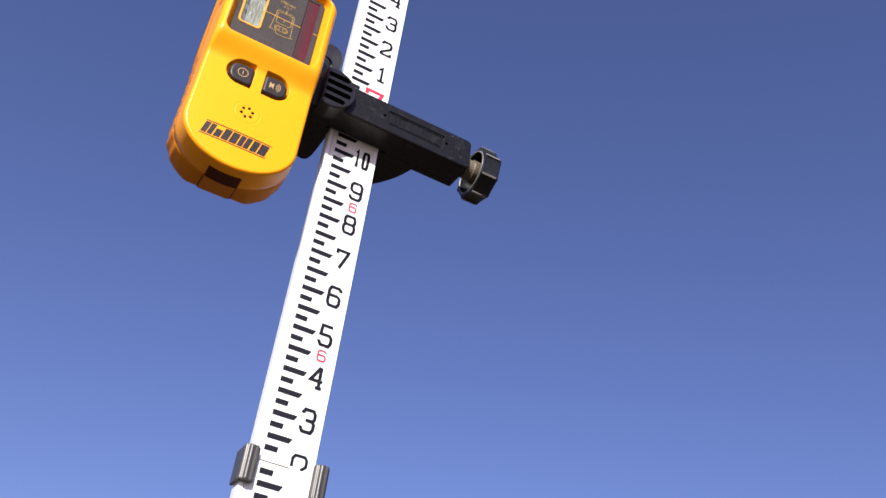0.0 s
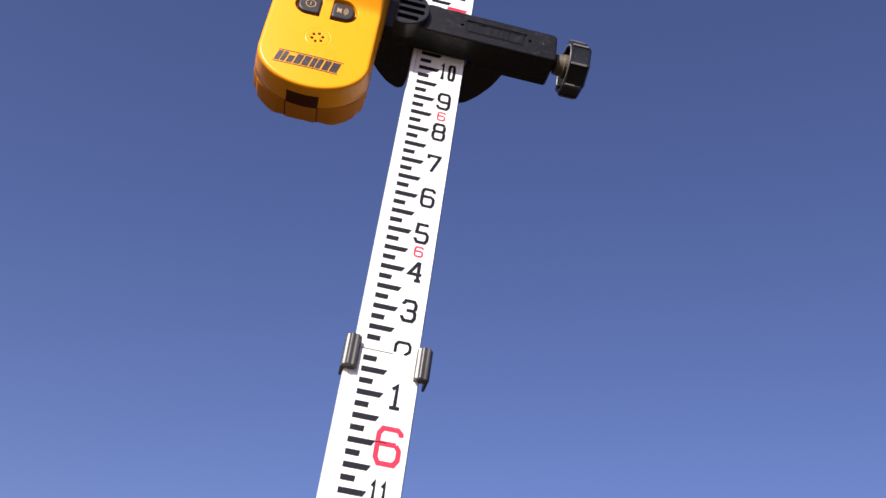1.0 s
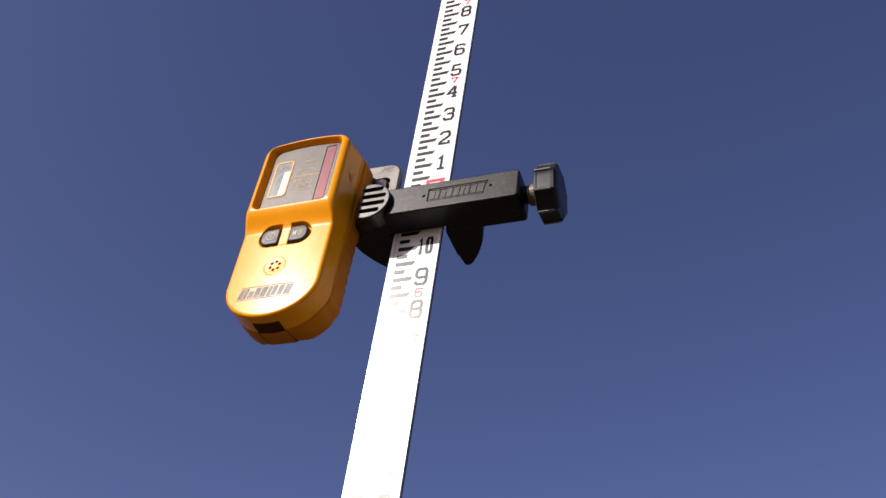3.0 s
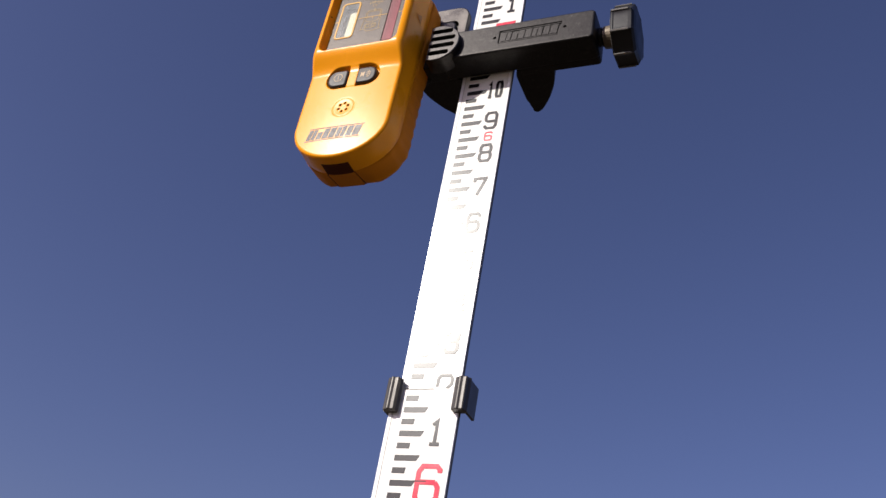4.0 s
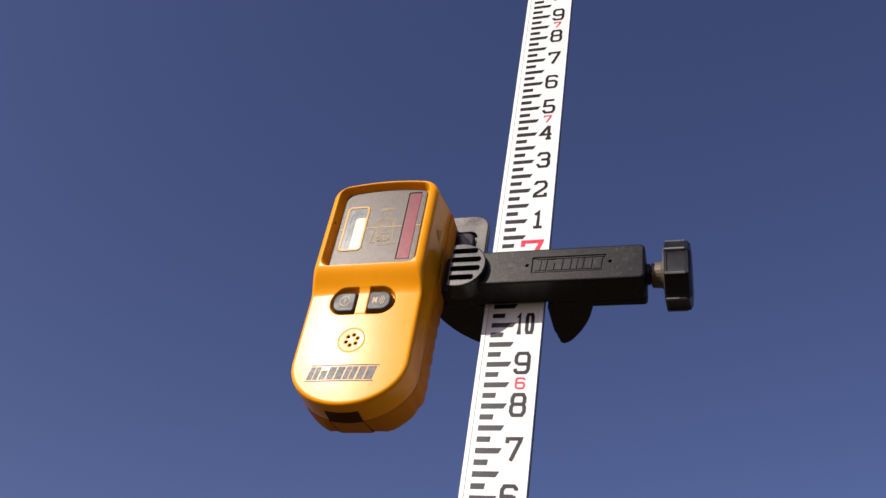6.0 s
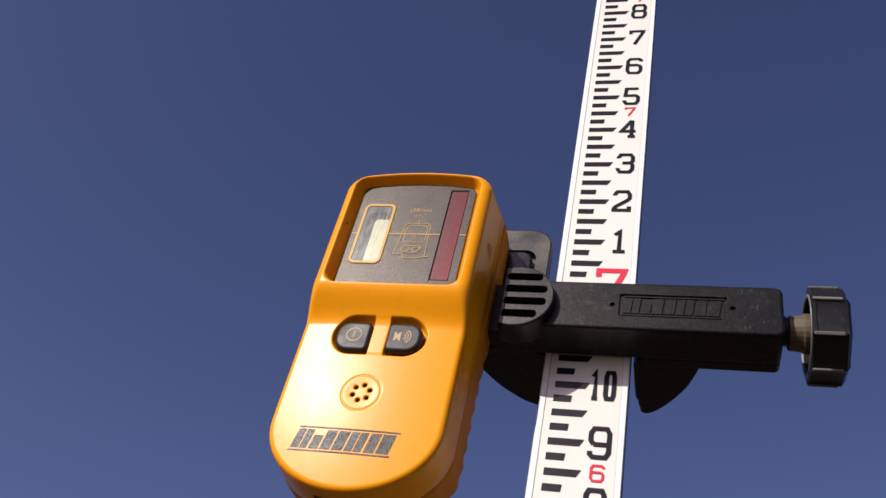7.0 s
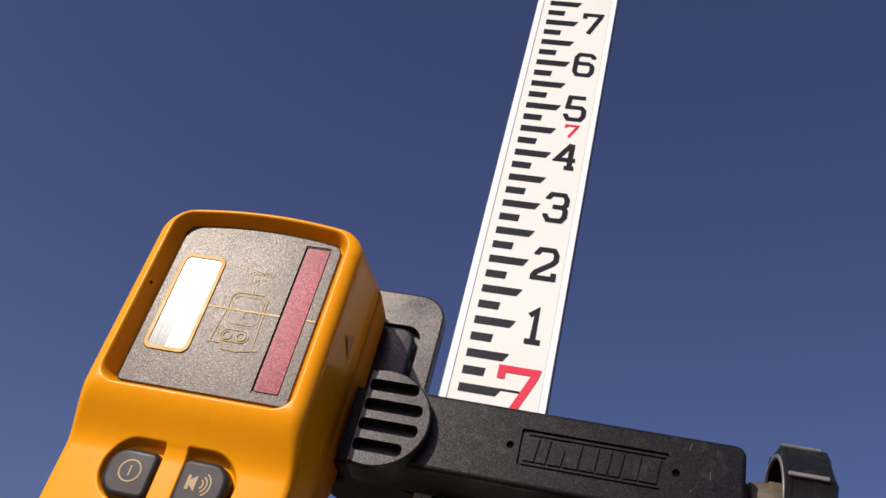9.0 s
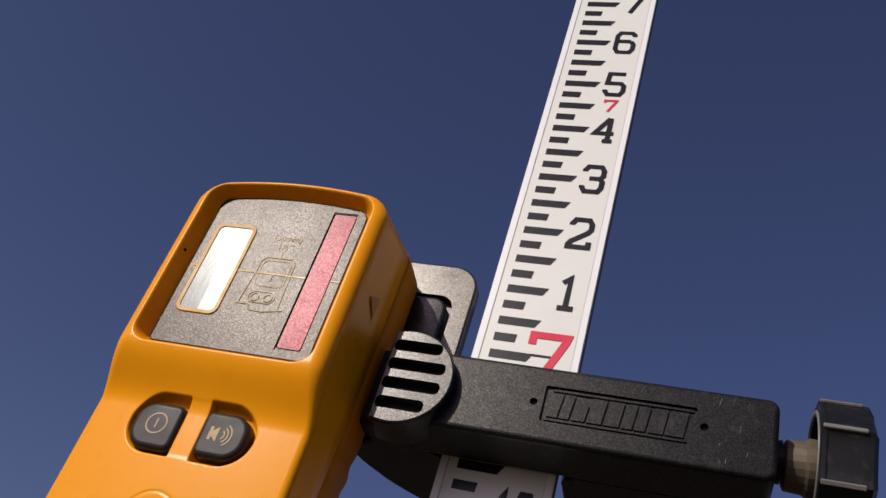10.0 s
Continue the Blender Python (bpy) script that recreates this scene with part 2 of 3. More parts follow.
def part(name, bm, mat, parent, label="", smooth=False):
    bmesh.ops.recalc_face_normals(bm, faces=bm.faces)
    me = bpy.data.meshes.new(name)
    bm.to_mesh(me)
    bm.free()
    me.materials.append(mat)
    if smooth:
        for f in me.polygons:
            f.use_smooth = True
    return hang(new(name, me), parent, label)


def rounded(x0, x1, z0, z1, r, seg=6):
    """A rounded rectangle in the xz plane, anticlockwise."""
    out = []
    for cx, cz, a in ((x1 - r, z0 + r, -90), (x1 - r, z1 - r, 0), (x0 + r, z1 - r, 90), (x0 + r, z0 + r, 180)):
        out += [(cx + r * math.cos(radians(a + 90 * k / seg)), cz + r * math.sin(radians(a + 90 * k / seg))) for k in range(seg + 1)]
    return out


def circle(cx, cz, r, seg=24):
    return [(cx + r * math.cos(2 * math.pi * k / seg), cz + r * math.sin(2 * math.pi * k / seg)) for k in range(seg)]


def inset(pts, d):
    """A loop moved inwards by d (anticlockwise loop)."""
    out, n = [], len(pts)
    for i in range(n):
        a, b, c = Vector(pts[i - 1]), Vector(pts[i]), Vector(pts[(i + 1) % n])
        t = (c - a).normalized()
        out.append((b.x - t.y * d, b.y + t.x * d))
    return out


def loft(bm, loops, holes=(), to=lambda u, v, w: (u, w, v)):
    """Loops of (points, depth) joined from front to back, capped at both ends; holes (points, depth) are sunk into the front."""
    rings = [[bm.verts.new(to(u, v, w)) for u, v in pts] for pts, w in loops]
    for a, b in zip(rings, rings[1:]):
        for i in range(len(a)):
            bm.faces.new((a[i - 1], a[i], b[i], b[i - 1]))
    bm.faces.new(rings[-1])
    front = [e for e in (bm.edges.get((rings[0][i - 1], rings[0][i])) for i in range(len(rings[0])))]
    w0 = loops[0][1]
    for pts, w in holes:
        rim = [bm.verts.new(to(u, v, w0)) for u, v in pts]
        low = [bm.verts.new(to(u, v, w)) for u, v in pts]
        for i in range(len(rim)):
            bm.faces.new((rim[i - 1], rim[i], low[i], low[i - 1]))
            front.append(bm.edges.get((rim[i - 1], rim[i])))
        bm.faces.new(low)
    if holes:
        bmesh.ops.triangle_fill(bm, use_beauty=True, use_dissolve=False, edges=front)
    else:
        bm.faces.new(rings[0])


def soft_loops(pts, w0, w1, r, seg=4):
    """Loops for a block from depth w0 (front) to w1 with rounded rims of radius r."""
    s = 1 if w1 > w0 else -1
    loops = [(inset(pts, r * (1 - math.sin(math.pi / 2 * k / seg))), w0 + s * r * (1 - math.cos(math.pi / 2 * k / seg))) for k in range(seg + 1)]
    loops += [(inset(pts, r * (1 - math.cos(math.pi / 2 * k / seg))), w1 - s * r * (1 - math.sin(math.pi / 2 * k / seg))) for k in range(seg + 1)]
    return loops


def plan(u, v, w):
    """A shape drawn in plan (x, y) whose depth is its height."""
    return (u, v, w)


def ribbon(bm, pts, width, y, closed=False):
    """A flat stroke with mitred corners, facing -y."""
    n = len(pts)
    left, right = [], []
    for i in range(n):
        b = Vector(pts[i])
        a = Vector(pts[i - 1]) if i or closed else None
        c = Vector(pts[(i + 1) % n]) if i < n - 1 or closed else None
        d1 = (b - a).normalized() if a is not None else (c - b).normalized()
        d2 = (c - b).normalized() if c is not None else d1
        nrm = Vector((-d1.y - d2.y, d1.x + d2.x)).normalized()
        k = width / 2 / max(0.5, nrm.dot(Vector((-d1.y, d1.x))))
        left.append(bm.verts.new((b.x + nrm.x * k, y, b.y + nrm.y * k)))
        right.append(bm.verts.new((b.x - nrm.x * k, y, b.y - nrm.y * k)))
    for i in range(n if closed else n - 1):
        j = (i + 1) % n
        bm.faces.new((left[i], right[i], right[j], left[j]))


def step(a, b, x):
    t = np.clip((x - a) / (b - a), 0, 1)
    return t * t * (3 - 2 * t)


# ---- ground ----
bm = bmesh.new()
bmesh.ops.create_grid(bm, x_segments=40, y_segments=40, size=2500)
ground_mesh = bpy.data.meshes.new("ground")
bm.to_mesh(ground_mesh)
bm.free()
ground_mesh.materials.append(M_EARTH)
ground = tagged(new("ground", ground_mesh), "dry earth with sparse grass under the rod", "ground", kind="structure")

# ---- the rod ----
FOOT, INCH = 0.3048, 0.0254
rod = thing("grade_rod", (0, 0.005, 0), "white enamelled telescopic grade rod with black and red markings", "measuring rod")


def section(x0, x1, y, depth, z0, z1, label):
    """One telescoping length: a box tube with rounded corners, its faces enamelled, with a fine groove down each side of the face."""
    r = 0.0016
    pts = [(x0, y + depth - r), (x0, y + r), (x0 + 0.0004, y + 0.0005), (x0 + r, y), (x1 - r, y), (x1 - 0.0004, y + 0.0005), (x1, y + r), (x1, y + 0.0020), (x1 - 0.0050, y + depth), (x0 + r, y + depth)]
    bm = bmesh.new()
    loft(bm, [(inset(pts, 0.0004), z0), (pts, z0 + 0.0004), (pts, z1 - 0.0004), (inset(pts, 0.0004), z1)], to=plan)
    tube = part("rod_section", bm, M_WHITE, rod, label)
    tube.data.materials.append(M_SIDE_SHADE)
    # shade put into the colour of the right-hand faces only; the left stays white
    for f in tube.data.polygons:
        if f.normal.x > 0.5:
            f.material_index = 1
    for gx, width, mat in ((x0 + 0.0029, 0.00028, M_GROOVE), (x1 - 0.0029, 0.00014, M_GROOVE_FAINT)):
        bm = bmesh.new()
        ribbon(bm, [(gx, z0 + 0.001), (gx, z1 - 0.001)], width, y - 0.00010)
        part("groove", bm, mat, tube)
    for a in (x0 + 0.0017, x1 - 0.0017):
        bm = bmesh.new()
        ribbon(bm, [(a, z0 + 0.001), (a, z1 - 0.001)], 0.0020, y - 0.00006)
        part("edge_strip", bm, M_RIM, tube, "brighter white strip along the rod's edge")
    return tube


low = section(-0.0268, 0.0218, -0.0024, 0.0135, 0.0, 0.9390, "widest white base length of the rod")
mid = section(-0.0220, 0.0173, -0.0012, 0.0105, 0.9390, 1.8772, "wider white length below the joint")
top = section(-0.0190, 0.0155, 0.0, 0.0085, 1.8772, 2.8020, "narrow white upper length of the rod")
FACES = ((0.9390, low, -0.0024), (1.8772, mid, -0.0012), (2.8020, top, 0.0))


def face_at(z):
    for z1, tube, y in FACES:
        if z <= z1:
            return tube, y
    return top, 0.0


BAR, TIP, SHORT = -0.0132, 0.0004, -0.0060


def bar_points(long):
    return [(BAR, -0.125 * INCH * 0.94), (TIP - 0.0017, -0.125 * INCH * 0.94), (TIP, 0), (BAR, 0)] if long else [(BAR, -0.125 * INCH * 0.94), (SHORT - 0.0003, -0.125 * INCH * 0.94), (SHORT, 0), (BAR, 0)]


def flat(name, pts, y=0.0):
    bm = bmesh.new()
    bm.faces.new([bm.verts.new((u, y, v)) for u, v in pts])
    me = bpy.data.meshes.new(name)
    bm.to_mesh(me)
    bm.free()
    return me


bar_mesh = {long: flat("graduation_bar", bar_points(long)) for long in (True, False)}
for me in bar_mesh.values():
    me.materials.append(M_INK)
# strokes of the numerals in a box one wide and one high
C = 0.16
DIGITS = {
    "0": [([(C, 0), (1 - C, 0), (1, C), (1, 1 - C), (1 - C, 1), (C, 1), (0, 1 - C), (0, C)], True)],
    "1": [([(0.25, 0.82), (0.58, 1), (0.58, 0)], False), ([(0.2, 0), (0.96, 0)], False)],
    "2": [([(0, 0.80), (0, 1 - C), (C, 1), (1 - C, 1), (1, 1 - C), (1, 0.64), (0.85, 0.52), (0.12, 0.2), (0, 0.08), (0, 0), (1, 0), (1, 0.2)], False)],
    "3": [([(0, 0.80), (0, 1 - C), (C, 1), (1 - C, 1), (1, 1 - C), (1, 0.64), (0.86, 0.52), (0.3, 0.52)], False), ([(0.86, 0.52), (1, 0.40), (1, C), (1 - C, 0), (C, 0), (0, C), (0, 0.22)], False)],
    "4": [([(1.02, 0.33), (0, 0.33), (0.70, 1)], False), ([(0.74, 1), (0.74, 0)], False), ([(0.48, 0), (1.0, 0)], False)],
    "5": [([(0.98, 1), (0.1, 1), (0.04, 0.54), (0.82, 0.54), (1, 0.42), (1, C), (1 - C, 0), (C, 0), (0, C), (0, 0.22)], False)],
    "6": [([(1, 0.82), (1, 1 - C * 0.6), (1 - C, 1), (C, 1), (0, 1 - C), (0, C), (C, 0), (1 - C, 0), (1, C), (1, 0.42), (1 - C, 0.56)], False), ([(1 - C, 0.56), (0.04, 0.56)], False)],
    "7": [([(0, 0.8), (0, 1), (1, 1), (0.95, 0.88), (0.36, 0)], False)],
    "8": [([(C, 0), (1 - C, 0), (1, C), (1, 0.40), (0.86, 0.53), (0.14, 0.53), (0, 0.40), (0, C)], True), ([(0.14, 0.53), (0.03, 0.64), (0.03, 1 - C), (C, 1), (1 - C, 1), (0.97, 1 - C), (0.97, 0.64), (0.86, 0.53)], False)],
    "9": [([(0, 0.2), (0, C * 0.6), (C, 0), (1 - C, 0), (1, C), (1, 1 - C), (1 - C, 1), (C, 1), (0, 1 - C), (0, 0.58), (C, 0.44)], False), ([(C, 0.44), (0.96, 0.44)], False)],
}


def numeral(digit, x0, x1, z0, z1, width, mat, lift=0.00022):
    """One printed figure on the rod's face."""
    tube, y = face_at(min(z1, z0 + 0.010))
    bm = bmesh.new()
    h = width / 2
    for i, (pts, closed) in enumerate(DIGITS[digit]):
        ribbon(bm, [(x0 + h + u * (x1 - x0 - width), z0 + h + v * (z1 - z0 - width)) for u, v in pts], width, y - lift - 0.00004 * i, closed)
    return part("numeral", bm, mat, tube)


SEEN_FROM, SEEN_TO = 5 * FOOT + 6 * INCH, 9 * FOOT
rest = {}
for q in range(2, int(2.796 / INCH * 4)):
    z = q * INCH / 4
    if 1.8740 < z < 1.8800:
        continue
    tube, y = face_at(z)
    long = q % 2 == 0
    if SEEN_FROM <= z <= SEEN_TO:
        ob = hang(new("graduation_bar", bar_mesh[long]), tube)
        ob.location = (0, y - 0.00015, z)
    else:
        bm = rest.setdefault(tube.name, (bmesh.new(), tube))[0]
        bm.faces.new([bm.verts.new((u, y - 0.00015, z + v)) for u, v in bar_points(long)])
for bm, tube in rest.values():
    tagged(part("graduation_bars", bm, M_INK, tube), kind="stuff")
for inches in range(1, 110):
    z, foot, inch = inches * INCH, inches // 12, inches % 12
    if inch:
        if inches == 74:                      # its lower half is hidden under the joint's sleeve
            bm = bmesh.new()
            ribbon(bm, [(0.0024, z - 0.0010), (0.0024, z + 0.0036), (0.0037, z + 0.0052), (0.0089, z + 0.0052), (0.0100, z + 0.0036), (0.0100, z + 0.0004), (0.0075, z - 0.0020)], 0.0016, -0.00022)
            part("numeral", bm, M_INK, top)
        elif inch < 10:
            numeral(str(inch), 0.0018, 0.0105, z - 0.310 * INCH, z + 0.240 * INCH, 0.0019, M_INK)
        else:
            numeral("1", -0.0002 if inch == 10 else 0.0008, 0.0046 if inch == 10 else 0.0056, z - 0.310 * INCH, z + 0.240 * INCH, 0.0019, M_INK)
            numeral(str(inch - 10), 0.0056, 0.0106 if inch == 10 else 0.0106, z - 0.310 * INCH, z + 0.240 * INCH, 0.0019, M_INK)
    elif foot < 9:
        numeral(str(foot), 0.0002 if foot != 7 else -0.0020, 0.0136 if foot != 7 else 0.0113, z - 0.47 * INCH, z + 0.335 * INCH, 0.0025, M_RED)
        tube, y = face_at(z)
        bm = bmesh.new()
        ribbon(bm, [(-0.0004, z - 0.0003), (0.0060, z - 0.0003)], 0.0006, y - 0.0003)
        part("foot_tick", bm, M_INK, tube)
    if inch in (4, 8) and foot:
        numeral(str(foot), 0.0034, 0.0088, z + 0.33 * INCH, z + 0.61 * INCH, 0.0010, M_RED)

# joint: the lip of the wider length, gripped by two ribbed clips
bm = bmesh.new()
ribbon(bm, [(-0.0150, 1.8768), (0.0016, 1.8768)], 0.0004, -0.0014)
part("sleeve_edge", bm, M_GRIME, mid)


def clip(side):
    """A folded clip: a ribbed roll on the face's edge and a cheek along the rod's side."""
    cx = -0.0197 if side < 0 else 0.0177
    bm = bmesh.new()
    pts = []
    for k in range(56):
        a = 2 * math.pi * k / 56
        rib = 1 + 0.09 * math.cos(7 * a)
        pts.append((cx + 0.0039 * rib * math.cos(a), -0.0030 + 0.0033 * rib * math.sin(a)))
    loft(bm, soft_loops(pts, 1.8637, 1.8818, 0.0006, 2), to=plan)
    roll = part("joint_clip", bm, M_CLIP, rod, "grey-brown ribbed clip on the rod's joint", smooth=False)
    bm = bmesh.new()
    x0, x1 = (cx - 0.0040, cx - 0.0024) if side < 0 else (cx + 0.0024, cx + 0.0040)
    loft(bm, soft_loops([(x0, -0.003), (x1, -0.003), (x1, 0.0085), (x0, 0.0085)], 1.8637, 1.8812, 0.0004, 2), to=plan)
    part("cheek", bm, M_CLIP, roll)


clip(-1)
clip(1)

# ---- the laser detector ----
CX, HW = -0.0750, 0.0322
FACE, HOOD, PANEL = -0.0373, -0.0438, -0.0388
detector = thing("laser_detector", (CX, -0.02, 2.0097), "yellow plastic laser detector with grey display panel and two charcoal buttons", "laser detector")


def bottom_z(u):
    return 2.0357 - 0.0260 * np.sqrt(np.maximum(0, 1 - u * u))


def top_z(u):
    arch = 2.1582 - 0.0035 * u * u
    c = np.maximum(0, np.abs(u) * HW - (HW - 0.0085))
    return arch - (0.0085 - np.sqrt(np.maximum(0, 0.0085 ** 2 - c * c)))


def outline(n=140):
    """The detector's outline from the front, anticlockwise."""
    s = np.linspace(-1, 1, n)
    u = np.sin(np.pi / 2 * s)
    lower = list(zip(CX + HW * u, bottom_z(u)))
    side = [(CX + HW, z) for z in np.linspace(2.0357, float(top_z(np.array(1.0))), 60)[1:-1]]
    upper = list(zip(CX + HW * u[::-1], top_z(u[::-1])))
    left = [(CX - HW, z) for _, z in side[::-1]]
    return [(float(a), float(b)) for a, b in lower + side + upper + left]


OUT = outline()


def dome(x, z):
    """The face under the hood falls away a little towards its sides and its foot."""
    return (0.0011 * ((x - CX) / HW) ** 2 + 0.0007 * np.minimum(0, (z - 2.050) / 0.040) ** 2) * (1 - step(2.0772, 2.0950, z))


def base_y(x, z):
    return FACE + (HOOD - FACE) * step(2.0772, 2.0950, z) + dome(x, z)


def rim_r(z):
    return 0.0020 + 0.0024 * step(2.080, 2.095, z)


def box_distance(x, z, x0, x1, z0, z1, r):
    """Signed distance to a rounded rectangle."""
    qx = np.abs(x - (x0 + x1) / 2) - (x1 - x0) / 2 + r
    qz = np.abs(z - (z0 + z1) / 2) - (z1 - z0) / 2 + r
    return np.hypot(np.maximum(qx, 0), np.maximum(qz, 0)) + np.minimum(np.maximum(qx, qz), 0) - r


PX0, PX1, PZ0, PZ1 = -0.1000, -0.0504, 2.0970, 2.1525
SPX, SPZ = -0.0758, 2.0480
LX0, LX1, LZ0, LZ1 = -0.0966, -0.0842, 2.1084, 2.1405
WELL = PANEL + 0.0045


def panel_distance(x, z):
    bow = 0.0022 * ((x - (PX0 + PX1) / 2) / 0.025) ** 2 * step(2.105, 2.135, z)
    return box_distance(x, z + bow, PX0, PX1, PZ0, PZ1 + 0.0006, 0.0025)


def front_y(x, z):
    """Depth of the front shell: rounded rim, hood round the display, sunk buttons, speaker dish."""
    flat_out = np.array(OUT)
    e = np.full(x.shape, 1.0)
    for i in range(0, len(OUT)):
        a, b = flat_out[i - 1], flat_out[i]
        d = b - a
        t = np.clip(((x - a[0]) * d[0] + (z - a[1]) * d[1]) / max(1e-14, d @ d), 0, 1)
        e = np.minimum(e, np.hypot(x - a[0] - t * d[0], z - a[1] - t * d[1]))
    r = rim_r(z)
    k = np.maximum(0, r - e)
    y = base_y(x, z) + r - np.sqrt(np.maximum(0, r * r - k * k))
    pd = panel_distance(x, z)
    y = y + (PANEL + 0.0006 - y) * (1 - step(0.0001, 0.0034, pd))
    y = y + 0.0085 * (1 - step(0.0008, 0.0014, box_distance(x, z, LX0, LX1, LZ0, LZ1, 0.0022)))
    # a stadium-shaped hollow, with a bridge between the two buttons
    hollow = box_distance(x, z, -0.0938, -0.0568, 2.0648, 2.0817, 0.0084)
    sunk = 1 - step(-0.0009, 0.0004, hollow)
    bridge = 1 - step(0.0030, 0.0036, np.abs(x + 0.0752))
    y = y + 0.0028 * sunk * (1 - 0.95 * bridge)
    d = np.hypot(x - SPX, z - SPZ)
    y = y + 0.0002 * np.exp(-((d - 0.0073) / 0.00024) ** 2) + 0.0001 * (1 - step(0.0035, 0.0068, d))
    for j in range(6):
        a = radians(20 + 60 * j)
        y = y + 0.0008 * (1 - step(0.0006, 0.0010, np.hypot(x - SPX - 0.0032 * math.cos(a), z - SPZ - 0.0032 * math.sin(a))))
    return y


NU, NV = 230, 460
us = np.sin(np.pi / 2 * np.linspace(-1, 1, NU))
us = 0.35 * us + 0.65 * np.linspace(-1, 1, NU)
vs = np.linspace(0, 1, NV)
zb, zt = bottom_z(us), top_z(us)
gx = CX + HW * us[:, None] + 0 * vs[None, :]
gz = zb[:, None] + (zt - zb)[:, None] * vs[None, :]
gy = front_y(gx, gz)
verts = np.stack([gx, gy, gz], -1).reshape(-1, 3)
ij = (np.arange(NU - 1)[:, None] * NV + np.arange(NV - 1)[None, :]).reshape(-1)
quads = np.stack([ij, ij + NV, ij + NV + 1, ij + 1], -1)
shell_mesh = bpy.data.meshes.new("front_shell")
shell_mesh.from_pydata(verts.tolist(), [], quads.tolist())
shell_mesh.materials.append(M_YELLOW)
for f in shell_mesh.polygons:
    f.use_smooth = True
shell = hang(new("front_shell", shell_mesh), detector, "glossy yellow front shell with a raised hood")

# the front shell's side wall widens down to the seam
SEAM, BACK = -0.0205, -0.0040


def widened(d):
    """The outline moved outwards by d at the sides, by less at the top and the foot."""
    out, n = [], len(OUT)
    for i in range(n):
        a, b, c = Vector(OUT[i - 1]), Vector(OUT[i]), Vector(OUT[(i + 1) % n])
        t = (c - a).normalized()
        k = d * (0.25 + 0.75 * t.y * t.y) * (0.58 + 0.52 * float(step(2.06, 2.11, b.y)))
        out.append((b.x + t.y * k, b.y - t.x * k))
    return out


bm = bmesh.new()
rings = []
for share, spread in ((0.0, 0.0), (0.06, 0.0001), (0.3, 0.0006), (0.7, 0.0015), (0.97, 0.0020), (1.0, 0.0013)):
    ring = []
    for (x, z), (ox, oz) in zip(widened(spread), OUT):
        edge = float(base_y(ox, oz) + rim_r(oz)) - 0.0004
        ring.append(bm.verts.new((x, edge + share * (SEAM - edge), z)))
    rings.append(ring)
for a, b in zip(rings, rings[1:]):
    for i in range(len(a)):
        bm.faces.new((a[i - 1], a[i], b[i], b[i - 1]))
part("side_wall", bm, M_YELLOW, detector, smooth=True)


def grip_outline(d, foot=2.0101):
    """The back shell's outline, wider by d than the face, with finger ripples down both sides and a flattened foot."""
    out = []
    for (x, z), (ox, oz) in zip(widened(d), OUT):
        if abs(abs(ox - CX) - HW) < 0.004 and 2.022 < oz < 2.088:
            x += (1 if ox < CX else -1) * 0.0007 * (1 - math.cos((oz - 2.022) / 0.0083 * 2 * math.pi)) * 0.5
        out.append((x, max(z, foot)))
    return out


# back shell, its shade put into a darker yellow than the front's
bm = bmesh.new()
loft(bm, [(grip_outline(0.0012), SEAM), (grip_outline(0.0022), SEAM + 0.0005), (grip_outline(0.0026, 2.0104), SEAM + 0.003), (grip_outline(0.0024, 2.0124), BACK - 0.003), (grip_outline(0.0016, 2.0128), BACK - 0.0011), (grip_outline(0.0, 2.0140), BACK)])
part("back_shell", bm, M_YELLOW_SHADED, detector, "duller yellow back shell with rippled grip, colour darkened for shade", smooth=True).data.polygons[0].use_smooth = True

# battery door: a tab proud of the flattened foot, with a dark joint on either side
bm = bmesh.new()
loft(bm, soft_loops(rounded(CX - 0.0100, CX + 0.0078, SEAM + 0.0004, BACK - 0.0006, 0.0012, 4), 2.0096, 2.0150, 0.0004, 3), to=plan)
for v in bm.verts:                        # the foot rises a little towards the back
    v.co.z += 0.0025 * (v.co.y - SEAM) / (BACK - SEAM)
part("battery_door", bm, M_YELLOW_SHADED, detector, "yellow battery door under the foot")
for x in (CX - 0.0104, CX + 0.0082):
    bm = bmesh.new()
    loft(bm, [([(x - 0.0002, SEAM + 0.0005), (x + 0.0002, SEAM + 0.0005), (x + 0.0002, BACK - 0.001), (x - 0.0002, BACK - 0.001)], w) for w in (2.0099, 2.0130)], to=plan)
    for v in bm.verts:
        v.co.z += 0.0025 * (v.co.y - SEAM) / (BACK - SEAM)
    part("door_joint", bm, M_RECESS_JOINT, detector)

# latch recess between the two shells: a dark patch painted for its shade
bm = bmesh.new()
latch_rings = []
for y, d in ((-0.0296, -0.0004), (-0.0294, 0.0005), (-0.0212, 0.00095), (-0.0206, 0.00095), (-0.0206, -0.0005)):
    latch_rings.append([bm.verts.new((CX - 0.001 + 0.0092 * k / 10, y, float(bottom_z(np.array((-0.001 + 0.0092 * k / 10) / HW))) - d)) for k in range(-10, 11)])
for p, q in zip(latch_rings, latch_rings[1:]):
    for i in range(20):
        bm.faces.new((p[i], p[i + 1], q[i + 1], q[i]))
part("latch_recess", bm, M_RECESS_JOINT, detector, "latch recess under the foot, its shade as dark red-brown")
